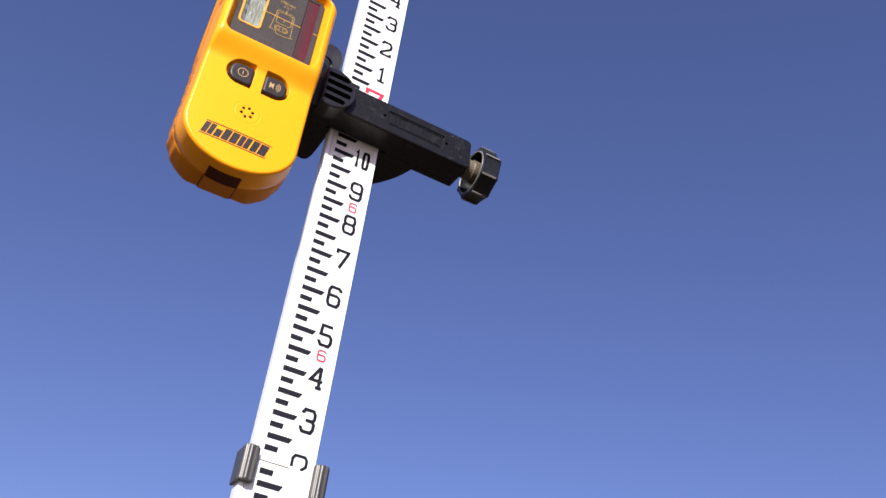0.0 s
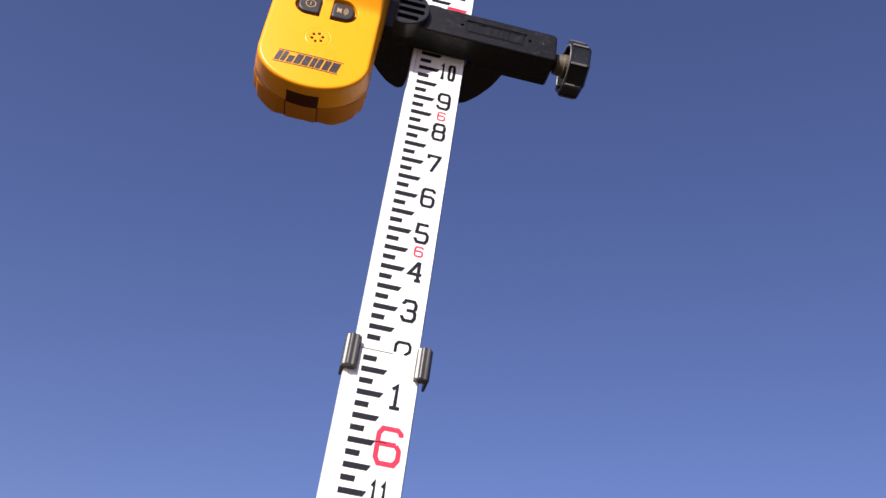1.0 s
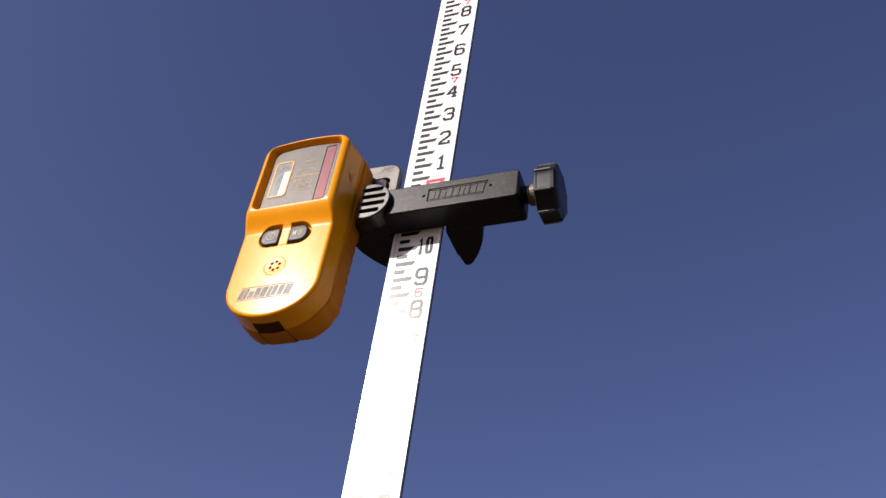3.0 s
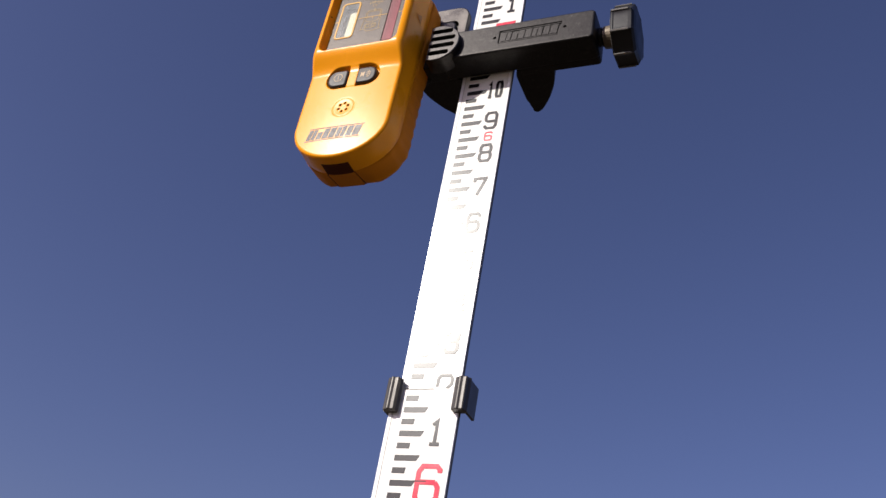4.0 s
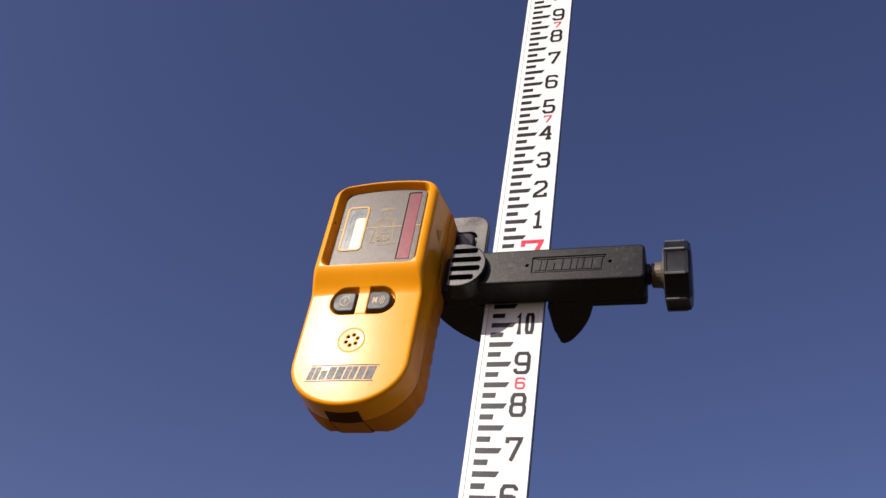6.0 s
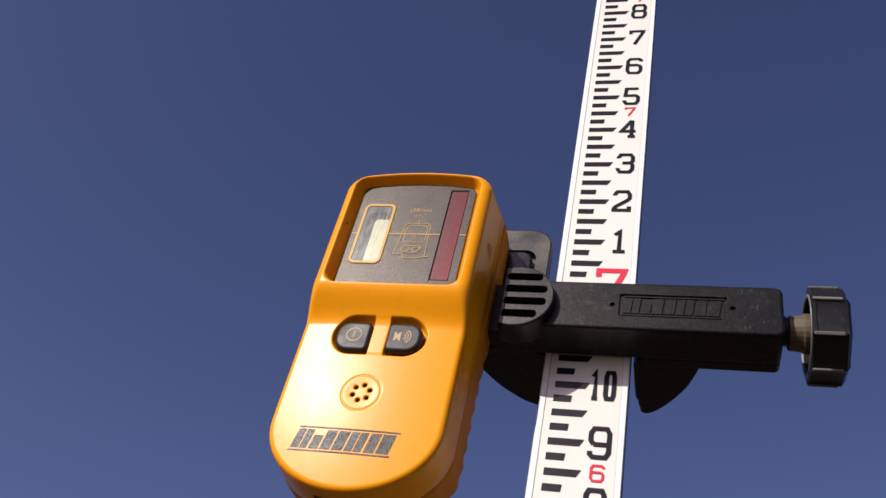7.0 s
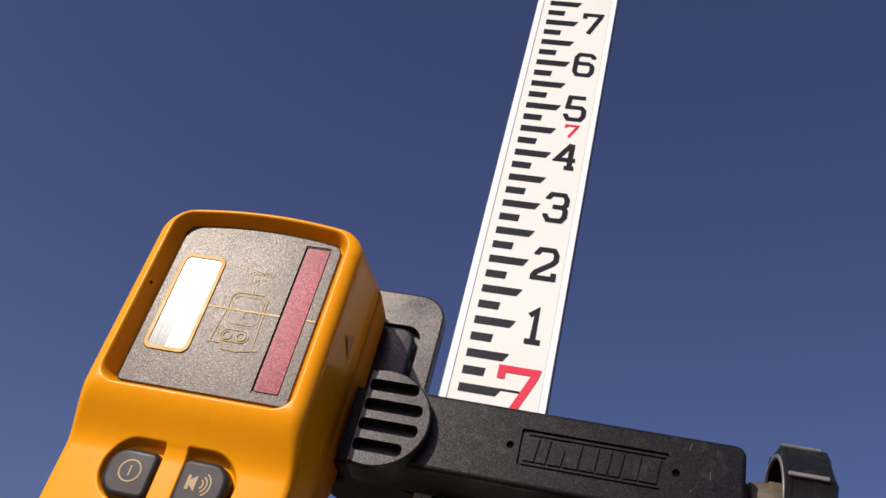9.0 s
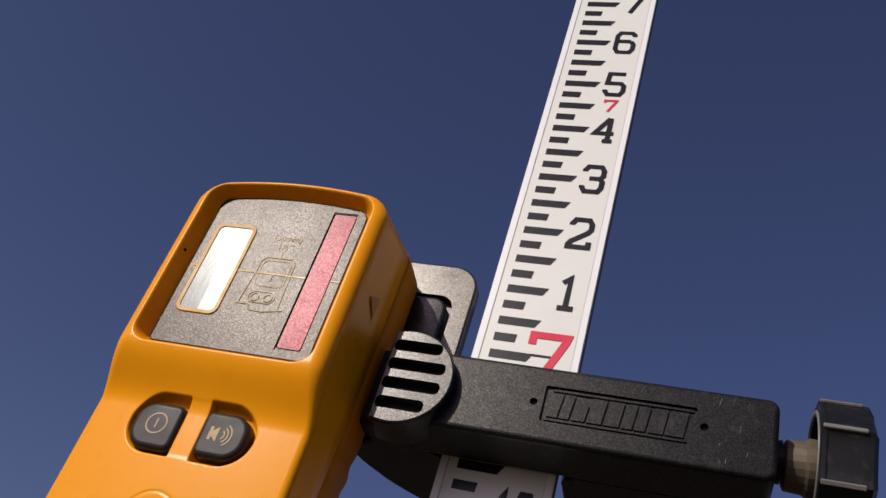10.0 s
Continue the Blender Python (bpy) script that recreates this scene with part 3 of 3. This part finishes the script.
# thin triangular notch mark on the side: flat, its shade painted as darker yellow
for side in (1, -1):
    bm = bmesh.new()
    x = CX + side * (HW + 0.0011)
    bm.faces.new([bm.verts.new(c) for c in ((x, -0.0345, 2.1240), (x + side * 0.0005, -0.0292, 2.1196), (x + side * 0.0005, -0.0292, 2.1272))])
    part("level_notch", bm, M_NOTCH_SHADE, detector, "triangular level notch, its shade in a darker yellow")

bm = bmesh.new()
bmesh.ops.create_uvsphere(bm, u_segments=12, v_segments=8, radius=0.0005, matrix=Matrix.Translation((-0.1020, -0.0415, 2.1275)))
part("pin_mark", bm, M_HOLE, detector, "small dark mark in the display hood")

# display panel: a grey sheet with a window for the liquid-crystal display

def panel_outline():
    pts = []
    for k in range(41):
        x = PX1 + (PX0 - PX1) * k / 40
        bow = 0.0022 * ((x - (PX0 + PX1) / 2) / 0.025) ** 2
        c = max(0.0, abs(x - (PX0 + PX1) / 2) - ((PX1 - PX0) / 2 - 0.0022))
        pts.append((x, PZ1 + 0.0006 - bow - (0.0022 - math.sqrt(max(0, 0.0022 ** 2 - c * c)))))
    return [(PX0, PZ0 + 0.0008), (PX0 + 0.0008, PZ0), (PX1 - 0.0008, PZ0), (PX1, PZ0 + 0.0008)] + pts


bm = bmesh.new()
loft(bm, [(panel_outline(), PANEL), (panel_outline(), PANEL + 0.0004)], holes=[(rounded(LX0, LX1, LZ0, LZ1, 0.0022), PANEL + 0.0004), (rounded(-0.0612, -0.0535, 2.1000, 2.1496, 0.0006, 3), PANEL + 0.0003)])
for f in [f for f in bm.faces if len(f.verts) > 20 and all(abs(v.co.y - PANEL - 0.0004) < 1e-6 for v in f.verts)]:
    bm.faces.remove(f)                    # open at the back, so that the display's well shows through
panel = part("display_panel", bm, M_PANEL, detector, "speckled dark grey display panel with gold markings")

bm = bmesh.new()
ribbon(bm, panel_outline(), 0.00032, PANEL - 0.00010, closed=True)
part("panel_joint", bm, M_GRIME, panel, "dark grime in the joint round the panel")


def strokes(name, lines, width, mat, parent, y, label=""):
    bm = bmesh.new()
    for i, (pts, closed) in enumerate(lines):
        ribbon(bm, pts, width, y - 0.00002 * i, closed)
    return part(name, bm, mat, parent, label)


bm = bmesh.new()
well_rim, well_floor = ([bm.verts.new((x, y, z)) for x, z in rounded(LX0 - 0.0001, LX1 + 0.0001, LZ0 - 0.0001, LZ1 + 0.0001, 0.0022)] for y in (PANEL + 0.0003, WELL + 0.0003))
for i in range(len(well_rim)):
    bm.faces.new((well_rim[i - 1], well_rim[i], well_floor[i], well_floor[i - 1]))
part("display_well", bm, M_POCKET, panel, "silver-grey well round the sunk display")
bm = bmesh.new()
loft(bm, [(rounded(LX0, LX1, LZ0, LZ1, 0.0019), WELL), (rounded(LX0, LX1, LZ0, LZ1, 0.0019), WELL + 0.0002)])
part("display", bm, M_LCD, panel, "pale yellowish liquid-crystal display")
strokes("display_symbol", [(rounded(-0.0906, -0.0878, 2.1098, 2.1112, 0.0003, 2), True), ([(-0.0914, 2.1096), (-0.0914, 2.1118), (-0.0872, 2.1118)], False)], 0.00025, M_SEGMENT, panel, WELL - 0.0001)
bm = bmesh.new()
loft(bm, [(rounded(LX0 - 0.0006, LX1 + 0.0006, LZ0 - 0.0006, LZ1 + 0.0006, 0.0027), PANEL - 0.0004), (rounded(LX0 - 0.0008, LX1 + 0.0008, LZ0 - 0.0008, LZ1 + 0.0008, 0.0029), PANEL - 0.0001)], holes=[(rounded(LX0 + 0.0005, LX1 - 0.0005, LZ0 + 0.0005, LZ1 - 0.0005, 0.0017), PANEL - 0.0001)])
bm.faces.ensure_lookup_table()
ends = sorted((f for f in bm.faces if abs(f.normal.y) > 0.5 or len(f.verts) > 8), key=lambda f: -len(f.verts))[:2]
bmesh.ops.delete(bm, geom=ends, context="FACES_ONLY")
part("display_frame", bm, M_GOLD, panel, "gold frame round the display")
bm = bmesh.new()
bm.faces.new([bm.verts.new((x, PANEL - 0.00012, z)) for x, z in rounded(LX0 + 0.0004, LX1 - 0.0004, LZ0 + 0.0004, LZ1 - 0.0004, 0.0018)])
pane = part("display_glass", bm, M_GLASS, panel, "scratched glass over the display")
pane.visible_shadow = False
if pane.data.polygons[0].normal.y > 0:
    pane.data.flip_normals()
scratch = random.Random(4)
for k in range(7):
    x, z = LX0 + 0.0015 + 0.0085 * scratch.random() ** 1.6, scratch.uniform(LZ0 + 0.002, LZ1 - 0.008)
    length, lean = scratch.uniform(0.002, 0.006), scratch.uniform(-0.35, 0.35)
    bm = bmesh.new()
    ribbon(bm, [(x, z), (x + lean * length * 0.4, z + length * 0.5), (x + lean * length, z + length)], scratch.uniform(0.00006, 0.00012), PANEL - 0.00015)
    part("scratch", bm, M_SCRATCH, panel)
bm = bmesh.new()
loft(bm, soft_loops(rounded(-0.0609, -0.0538, 2.1003, 2.1493, 0.0006, 3), PANEL + 0.00002, PANEL + 0.0003, 0.00008, 2))
part("sensor_window", bm, M_WINDOW, panel, "long dull red sensor window")
INKY = PANEL - 0.00012
strokes("level_line", [([(-0.0994, 2.1243), (-0.0969, 2.1243)], False), ([(-0.0837, 2.1243), (-0.0614, 2.1243)], False), ([(-0.0533, 2.1243), (-0.0506, 2.1243)], False)], 0.00045, M_GOLD, panel, INKY)
strokes("window_outline", [([(-0.0613, 2.0996), (-0.0613, 2.1499), (-0.0534, 2.1499)], False)], 0.00028, M_HOLE, panel, INKY)
strokes("pictogram", [
    (rounded(-0.0764, -0.0672, 2.1198, 2.1292, 0.0018, 3), True),
    ([(-0.0718, 2.1292), (-0.0718, 2.1325)], False),
    ([(-0.0718, 2.1216), (-0.0718, 2.1240)], False),
    ([(-0.0786, 2.1130), (-0.0774, 2.1262), (-0.0774, 2.1288), (-0.0760, 2.1303), (-0.0678, 2.1303), (-0.0663, 2.1288), (-0.0663, 2.1262), (-0.0656, 2.1122)], False),
    (rounded(-0.0762, -0.0680, 2.1139, 2.1178, 0.0018, 4), True),
    ([(-0.0793, 2.1131), (-0.0752, 2.1131), (-0.0744, 2.1112), (-0.0700, 2.1110), (-0.0640, 2.1122)], False),
    (circle(-0.0742, 2.1158, 0.0013, 12), True), (circle(-0.0700, 2.1158, 0.0013, 12), True)], 0.00030, M_GOLD_FAINT, panel, INKY)


def words(name, body, x, z, size, mat, parent, y):
    """Printed words facing -y."""
    curve = bpy.data.curves.new(name, "FONT")
    curve.body, curve.size, curve.align_x, curve.align_y = body, size, "CENTER", "CENTER"
    tmp = bpy.data.objects.new(name, curve)
    me = bpy.data.meshes.new_from_object(tmp)
    bpy.data.objects.remove(tmp)
    me.transform(Matrix.Translation((x, y, z)) @ Matrix.Rotation(radians(90), 4, "X"))
    me.materials.append(mat)
    return hang(new(name, me), parent)


words("print", "(38mm)", -0.0722, 2.1379, 0.0030, M_GOLD_FAINT, panel, INKY)
words("print", '1\u00bd"', -0.0720, 2.1346, 0.0030, M_GOLD_FAINT, panel, INKY)


def button(x0, x1, z0, z1, round_left):
    """A D-shaped rubber key with a domed top."""
    r_big, r_small = 0.0058, 0.0027
    pts = []
    for cx, cz, a, r in ((x1, z0, -90, r_small if round_left else r_big), (x1, z1, 0, r_small if round_left else r_big), (x0, z1, 90, r_big if round_left else r_small), (x0, z0, 180, r_big if round_left else r_small)):
        ox, oz = cx + (r if cx == x0 else -r), cz + (r if cz == z0 else -r)
        pts += [(ox + r * math.cos(radians(a + 90 * k / 8)), oz + r * math.sin(radians(a + 90 * k / 8))) for k in range(9)]
    bm = bmesh.new()
    loft(bm, [(inset(pts, 0.0018), FACE - 0.0010)] + [(inset(pts, 0.0018 - 0.0015 * math.sin(radians(a))), FACE + 0.0004 - 0.0014 * math.cos(radians(a))) for a in (15, 30, 45, 60, 75, 90)] + [(pts, FACE + 0.0032)])
    key = part("button", bm, M_BUTTON, detector, "charcoal rubber button with a tan icon", smooth=True)
    for f in key.data.polygons:
        f.use_smooth = len(f.vertices) == 4
    return key


key1 = button(-0.0924, -0.0780, 2.0652, 2.0792, True)
key2 = button(-0.0724, -0.0580, 2.0658, 2.0794, False)
ICON = FACE - 0.0011
strokes("icon", [(circle(-0.0848, 2.0727, 0.0029, 28), True), ([(-0.0848, 2.0713), (-0.0848, 2.0741)], False)], 0.00042, M_ICON, key1, ICON)
bm = bmesh.new()
bm.faces.new([bm.verts.new((x, ICON, z)) for x, z in ((-0.0690, 2.0708), (-0.0681, 2.0708), (-0.0681, 2.0720), (-0.0664, 2.0705), (-0.0664, 2.0748), (-0.0681, 2.0734), (-0.0681, 2.0746), (-0.0690, 2.0746))])
part("icon", bm, M_ICON, key2)
for j, rr in enumerate((0.0013, 0.0023, 0.0033)):
    strokes("icon", [([(-0.0658 + rr * math.cos(radians(a)), 2.0727 + rr * math.sin(radians(a))) for a in range(-60, 61, 12)], False)], 0.00042, M_ICON, key2, ICON)

# speaker holes
for j in range(6):
    a = radians(20 + 60 * j)
    bm = bmesh.new()
    bm.faces.new([bm.verts.new((x, FACE + 0.00035, z)) for x, z in circle(SPX + 0.0032 * math.cos(a), SPZ + 0.0032 * math.sin(a), 0.00095, 14)])
    part("sound_hole", bm, M_HOLE, detector, "dark round sound hole")


def badge(parent, x0, x1, z0, z1, y, mat, thick, slant, line, bent=False):
    """A maker's badge as plain slanted blocks between two rules."""
    h = z1 - z0
    cuts = ((0.01, 0.088), (0.100, 0.172), (0.192, 0.285), (0.303, 0.405), (0.420, 0.528), (0.545, 0.622), (0.634, 0.712), (0.735, 0.835), (0.852, 0.975))
    rules = ((z1 - line, z1), (z0, z0 + line))
    shapes = []
    for a, b in rules:
        ends = [(x0 + slant * (e - z0), x1 + slant * (e - z0) - slant * h) for e in (a, b)]
        shapes.append([(ends[0][0] + (ends[0][1] - ends[0][0]) * k / 16, a) for k in range(17)] + [(ends[1][1] + (ends[1][0] - ends[1][1]) * k / 16, b) for k in range(17)])
    w = x1 - x0 - slant * h
    for j, (a, b) in enumerate(cuts):
        za, zz = z0 + line * 1.9, (z1 - line * 1.9 if j != 2 else z0 + h * 0.66)
        shapes.append(((x0 + a * w + slant * (za - z0), za), (x0 + b * w + slant * (za - z0), za), (x0 + b * w + slant * (zz - z0), zz), (x0 + a * w + slant * (zz - z0), zz)))
    for pts in shapes:
        bm = bmesh.new()
        loft(bm, [(pts, y), (pts, y + thick)])
        if bent:
            for v in bm.verts:
                v.co.y += float(dome(v.co.x, v.co.z))
        part("badge_block", bm, mat, parent)


badge(detector, -0.0968, -0.0574, 2.0232, 2.0330, FACE - 0.00010, M_BRAND, 0.0001, 0.22, 0.0006, bent=True)

# ---- the clamp ----
clamp = thing("detector_clamp", (0.02, 0.0, 2.095), "black plastic rod clamp with screw knob, gripping the white rod", "clamp")
AZ0, AZ1, AFRONT = 2.0950, 2.1182, -0.0197
arm_pts = rounded(-0.0340, 0.0711, AZ0, AZ1, 0.0030, 6)
bm = bmesh.new()
loops = soft_loops(arm_pts, AFRONT, -0.0006, 0.0014, 4)
recess = rounded(0.0106, 0.0508, 2.1012, 2.1122, 0.0005, 3)
loft(bm, loops, holes=[(recess, AFRONT + 0.0009), (circle(0.0081, 2.1067, 0.0011, 14), AFRONT + 0.0012), (circle(0.0529, 2.1069, 0.0011, 14), AFRONT + 0.0012)])
arm = part("arm", bm, M_BLACK, clamp, "black moulded clamp arm with a sunk badge")
# outer end of the arm reaches further back beside the rod
bm = bmesh.new()
loft(bm, soft_loops(rounded(0.0190, 0.0709, AZ0 + 0.0001, AZ1 - 0.0001, 0.0022, 5), -0.0012, 0.0044, 0.0007, 3))
part("arm_back", bm, M_BLACK, clamp)
for x in (0.0081, 0.0529):
    bm = bmesh.new()
    bm.faces.new([bm.verts.new((a, AFRONT + 0.0010, b)) for a, b in circle(x, 2.1067, 0.0011, 14)])
    part("pin_hole", bm, M_HOLE, arm)
badge(arm, 0.0116, 0.0499, 2.1019, 2.1115, AFRONT + 0.0003, M_BLACK, 0.0007, 0.12, 0.0006)

# pale scuffs on the arm's outer end
scuff = random.Random(11)
for k in range(6):
    x, z = scuff.uniform(0.0555, 0.0695), scuff.uniform(AZ0 + 0.002, AZ1 - 0.004)
    length, lean = scuff.uniform(0.0006, 0.0024), scuff.uniform(-0.6, 0.6)
    bm = bmesh.new()
    ribbon(bm, [(x, z), (x + lean * length * 0.6, z + length * 0.5), (x + lean * length, z + length)], scuff.uniform(0.00006, 0.00014), AFRONT - 0.00006)
    part("scuff", bm, M_WORN, arm)

# jaws run back along both sides of the rod
for name, pts in (("moving_jaw", [(0.0160, -0.0010), (0.0410, -0.0010), (0.0419, 0.0035), (0.0375, 0.0160), (0.0312, 0.0275), (0.0245, 0.0362), (0.0205, 0.0385), (0.0180, 0.0372), (0.0178, 0.0335), (0.0172, 0.0310), (0.0172, 0.0285), (0.0162, 0.0265), (0.0160, 0.0150)]),
                  ("fixed_jaw", [(-0.0190, -0.0010), (-0.0190, 0.0150), (-0.0195, 0.0300), (-0.0208, 0.0352), (-0.0240, 0.0368), (-0.0312, 0.0328), (-0.0395, 0.0235), (-0.0460, 0.0115), (-0.0480, 0.0050), (-0.0480, -0.0010)])):
    pts = [(a, b + 0.0013 if b > 0.01 else b) for a, b in pts]
    for cut in (0.18, 0.25):              # cut the corners round
        pts = [(a[0] * (1 - k) + b[0] * k, a[1] * (1 - k) + b[1] * k) for a, b in zip(pts, pts[1:] + pts[:1]) for k in (cut, 1 - cut)]
    bm = bmesh.new()
    loft(bm, soft_loops(pts if name == "moving_jaw" else pts[::-1], AZ0 + 0.0003, AZ1 - 0.0004, 0.0008, 3), to=plan)
    part(name, bm, M_BLACK, clamp, "black wedge-shaped jaw beside the rod")

# mounting plate that the detector hooks on
bm = bmesh.new()
loft(bm, soft_loops(rounded(-0.0800, -0.0224, 2.0960, 2.1622, 0.0092, 10), -0.0024, 0.0030, 0.0008, 3), holes=[(rounded(-0.0480, -0.0285, 2.1240, 2.1496, 0.0050, 8), 0.0008)])
plate = part("mounting_plate", bm, M_GREY_PLATE, clamp, "grey mounting plate with a rounded slot")
bm = bmesh.new()
loft(bm, soft_loops(rounded(-0.0460, -0.0300, 2.1265, 2.1480, 0.0048, 8), -0.0036, 0.0008, 0.0012, 4))
part("release_stud", bm, M_GREY_PLATE, plate, "dark grey rounded stud", smooth=True)
# block between the detector's back and the plate
bm = bmesh.new()
loft(bm, soft_loops(rounded(-0.0760, -0.0385, 2.0930, 2.1300, 0.003, 5), -0.0048, -0.0020, 0.0006, 2))
part("hook_block", bm, M_BLACK, clamp)
bm = bmesh.new()
loft(bm, soft_loops(rounded(-0.0470, -0.0250, 2.0945, 2.1190, 0.003, 5), -0.0150, -0.0010, 0.0009, 3))
part("shoulder", bm, M_BLACK, clamp)

# half-round grip with four slots
GX, GZ, GR, CUT = -0.0293, 2.1062, 0.0152, -0.0350
a0 = math.acos((CUT - GX) / GR)
grip_pts = [(GX + GR * math.cos(-a0 + 2 * a0 * k / 48), GZ + GR * math.sin(-a0 + 2 * a0 * k / 48)) for k in range(49)]
slots = []
for zc, x1 in ((2.1158, -0.0196), (2.1096, -0.0172), (2.1034, -0.0172), (2.0972, -0.0202)):
    slots.append((rounded(CUT + 0.0009, x1, zc - 0.0019, zc + 0.0019, 0.0015, 4), -0.0200))
bm = bmesh.new()
loft(bm, [(inset(grip_pts, 0.0007), -0.0240), (inset(grip_pts, 0.0003), -0.0238), (grip_pts, -0.0232), (grip_pts, -0.0120)], holes=slots)
part("slotted_grip", bm, M_GRIP, clamp, "half-round black grip with four slots")

# screw and knob
bm = bmesh.new()
KY, KZ = -0.0037, 2.1077
TURNED = lambda u, v, w: (w - 0.0006, u, v)
loft(bm, [(circle(KY - 0.002, KZ, 0.0058, 28), 0.0705), (circle(KY - 0.002, KZ, 0.0058, 28), 0.0735), (circle(KY - 0.002, KZ, 0.0046, 28), 0.0737)]
     + [(circle(KY - 0.002, KZ, 0.0046 + 0.0004 * (k % 2), 28), 0.0740 + 0.0007 * k) for k in range(8)] + [(circle(KY - 0.002, KZ, 0.0046, 28), 0.0860)], to=TURNED)
screw = part("screw", bm, M_BLACK, clamp, "dark threaded clamp screw")
bm = bmesh.new()
loft(bm, [(circle(KY - 0.001, KZ, 0.0058, 24), 0.0740), (circle(KY - 0.001, KZ, 0.0068, 24), 0.0746), (circle(KY - 0.001, KZ, 0.0071, 24), 0.0792), (circle(KY - 0.001, KZ, 0.0078, 24), 0.0800), (circle(KY - 0.001, KZ, 0.0078, 24), 0.0882)], to=TURNED)
part("screw_hub", bm, M_BOLT, screw, "dirty tan hub inside the knob")


def knob_loop(r, dent=0.035):
    """An eight-sided outline with slightly hollow faces and proud corners."""
    pts = []
    for k in range(128):
        a = 2 * math.pi * k / 128
        b = (a + 0.2) % (math.pi / 4) - math.pi / 8
        rr = r * (math.cos(math.pi / 8) / math.cos(b) - dent * (1 - (abs(b) / (math.pi / 8)) ** 6))
        pts.append((KY + rr * math.cos(a), KZ + rr * math.sin(a)))
    return pts


bm = bmesh.new()
loft(bm, [(knob_loop(0.0182, 0.02), 0.0812), (knob_loop(0.0187, 0.02), 0.0816), (knob_loop(0.0187, 0.02), 0.0826), (knob_loop(0.0187), 0.0832), (knob_loop(0.0187), 0.0916), (knob_loop(0.0186), 0.0936), (knob_loop(0.0165), 0.0949), (knob_loop(0.0120, 0.0), 0.0953)],
     holes=[([(KY + 0.0148 * math.cos(2 * math.pi * k / 48), KZ + 0.0148 * math.sin(2 * math.pi * k / 48)) for k in range(48)], 0.0880)], to=TURNED)
knob = part("knob", bm, M_KNOB, clamp, "worn black eight-sided screw knob")
# rubbed ridges along the knob's corners and round its mouth
for k in range(8):
    a = k * math.pi / 4 - 0.2
    bm = bmesh.new()
    bmesh.ops.create_cube(bm, size=1, matrix=Matrix.Translation((0.0863, KY + 0.01865 * math.cos(a), KZ + 0.01865 * math.sin(a))) @ Matrix.Rotation(a, 4, "X") @ Matrix.Diagonal((0.0104, 0.0009, 0.0013, 1)))
    bmesh.ops.bevel(bm, geom=bm.edges[:], offset=0.0002, segments=1, affect="EDGES")
    part("ridge", bm, M_WORN, knob)
bm = bmesh.new()
mouth = [[bm.verts.new((x, KY + rr * math.cos(2 * math.pi * k / 64), KZ + rr * math.sin(2 * math.pi * k / 64))) for k in range(64)] for x, rr in ((0.0809, 0.0146), (0.0803, 0.0149), (0.0803, 0.0158), (0.0809, 0.0161))]
for p, q in zip(mouth, mouth[1:]):
    for i in range(64):
        bm.faces.new((p[i - 1], p[i], q[i], q[i - 1]))
part("mouth_rim", bm, M_WORN, knob)
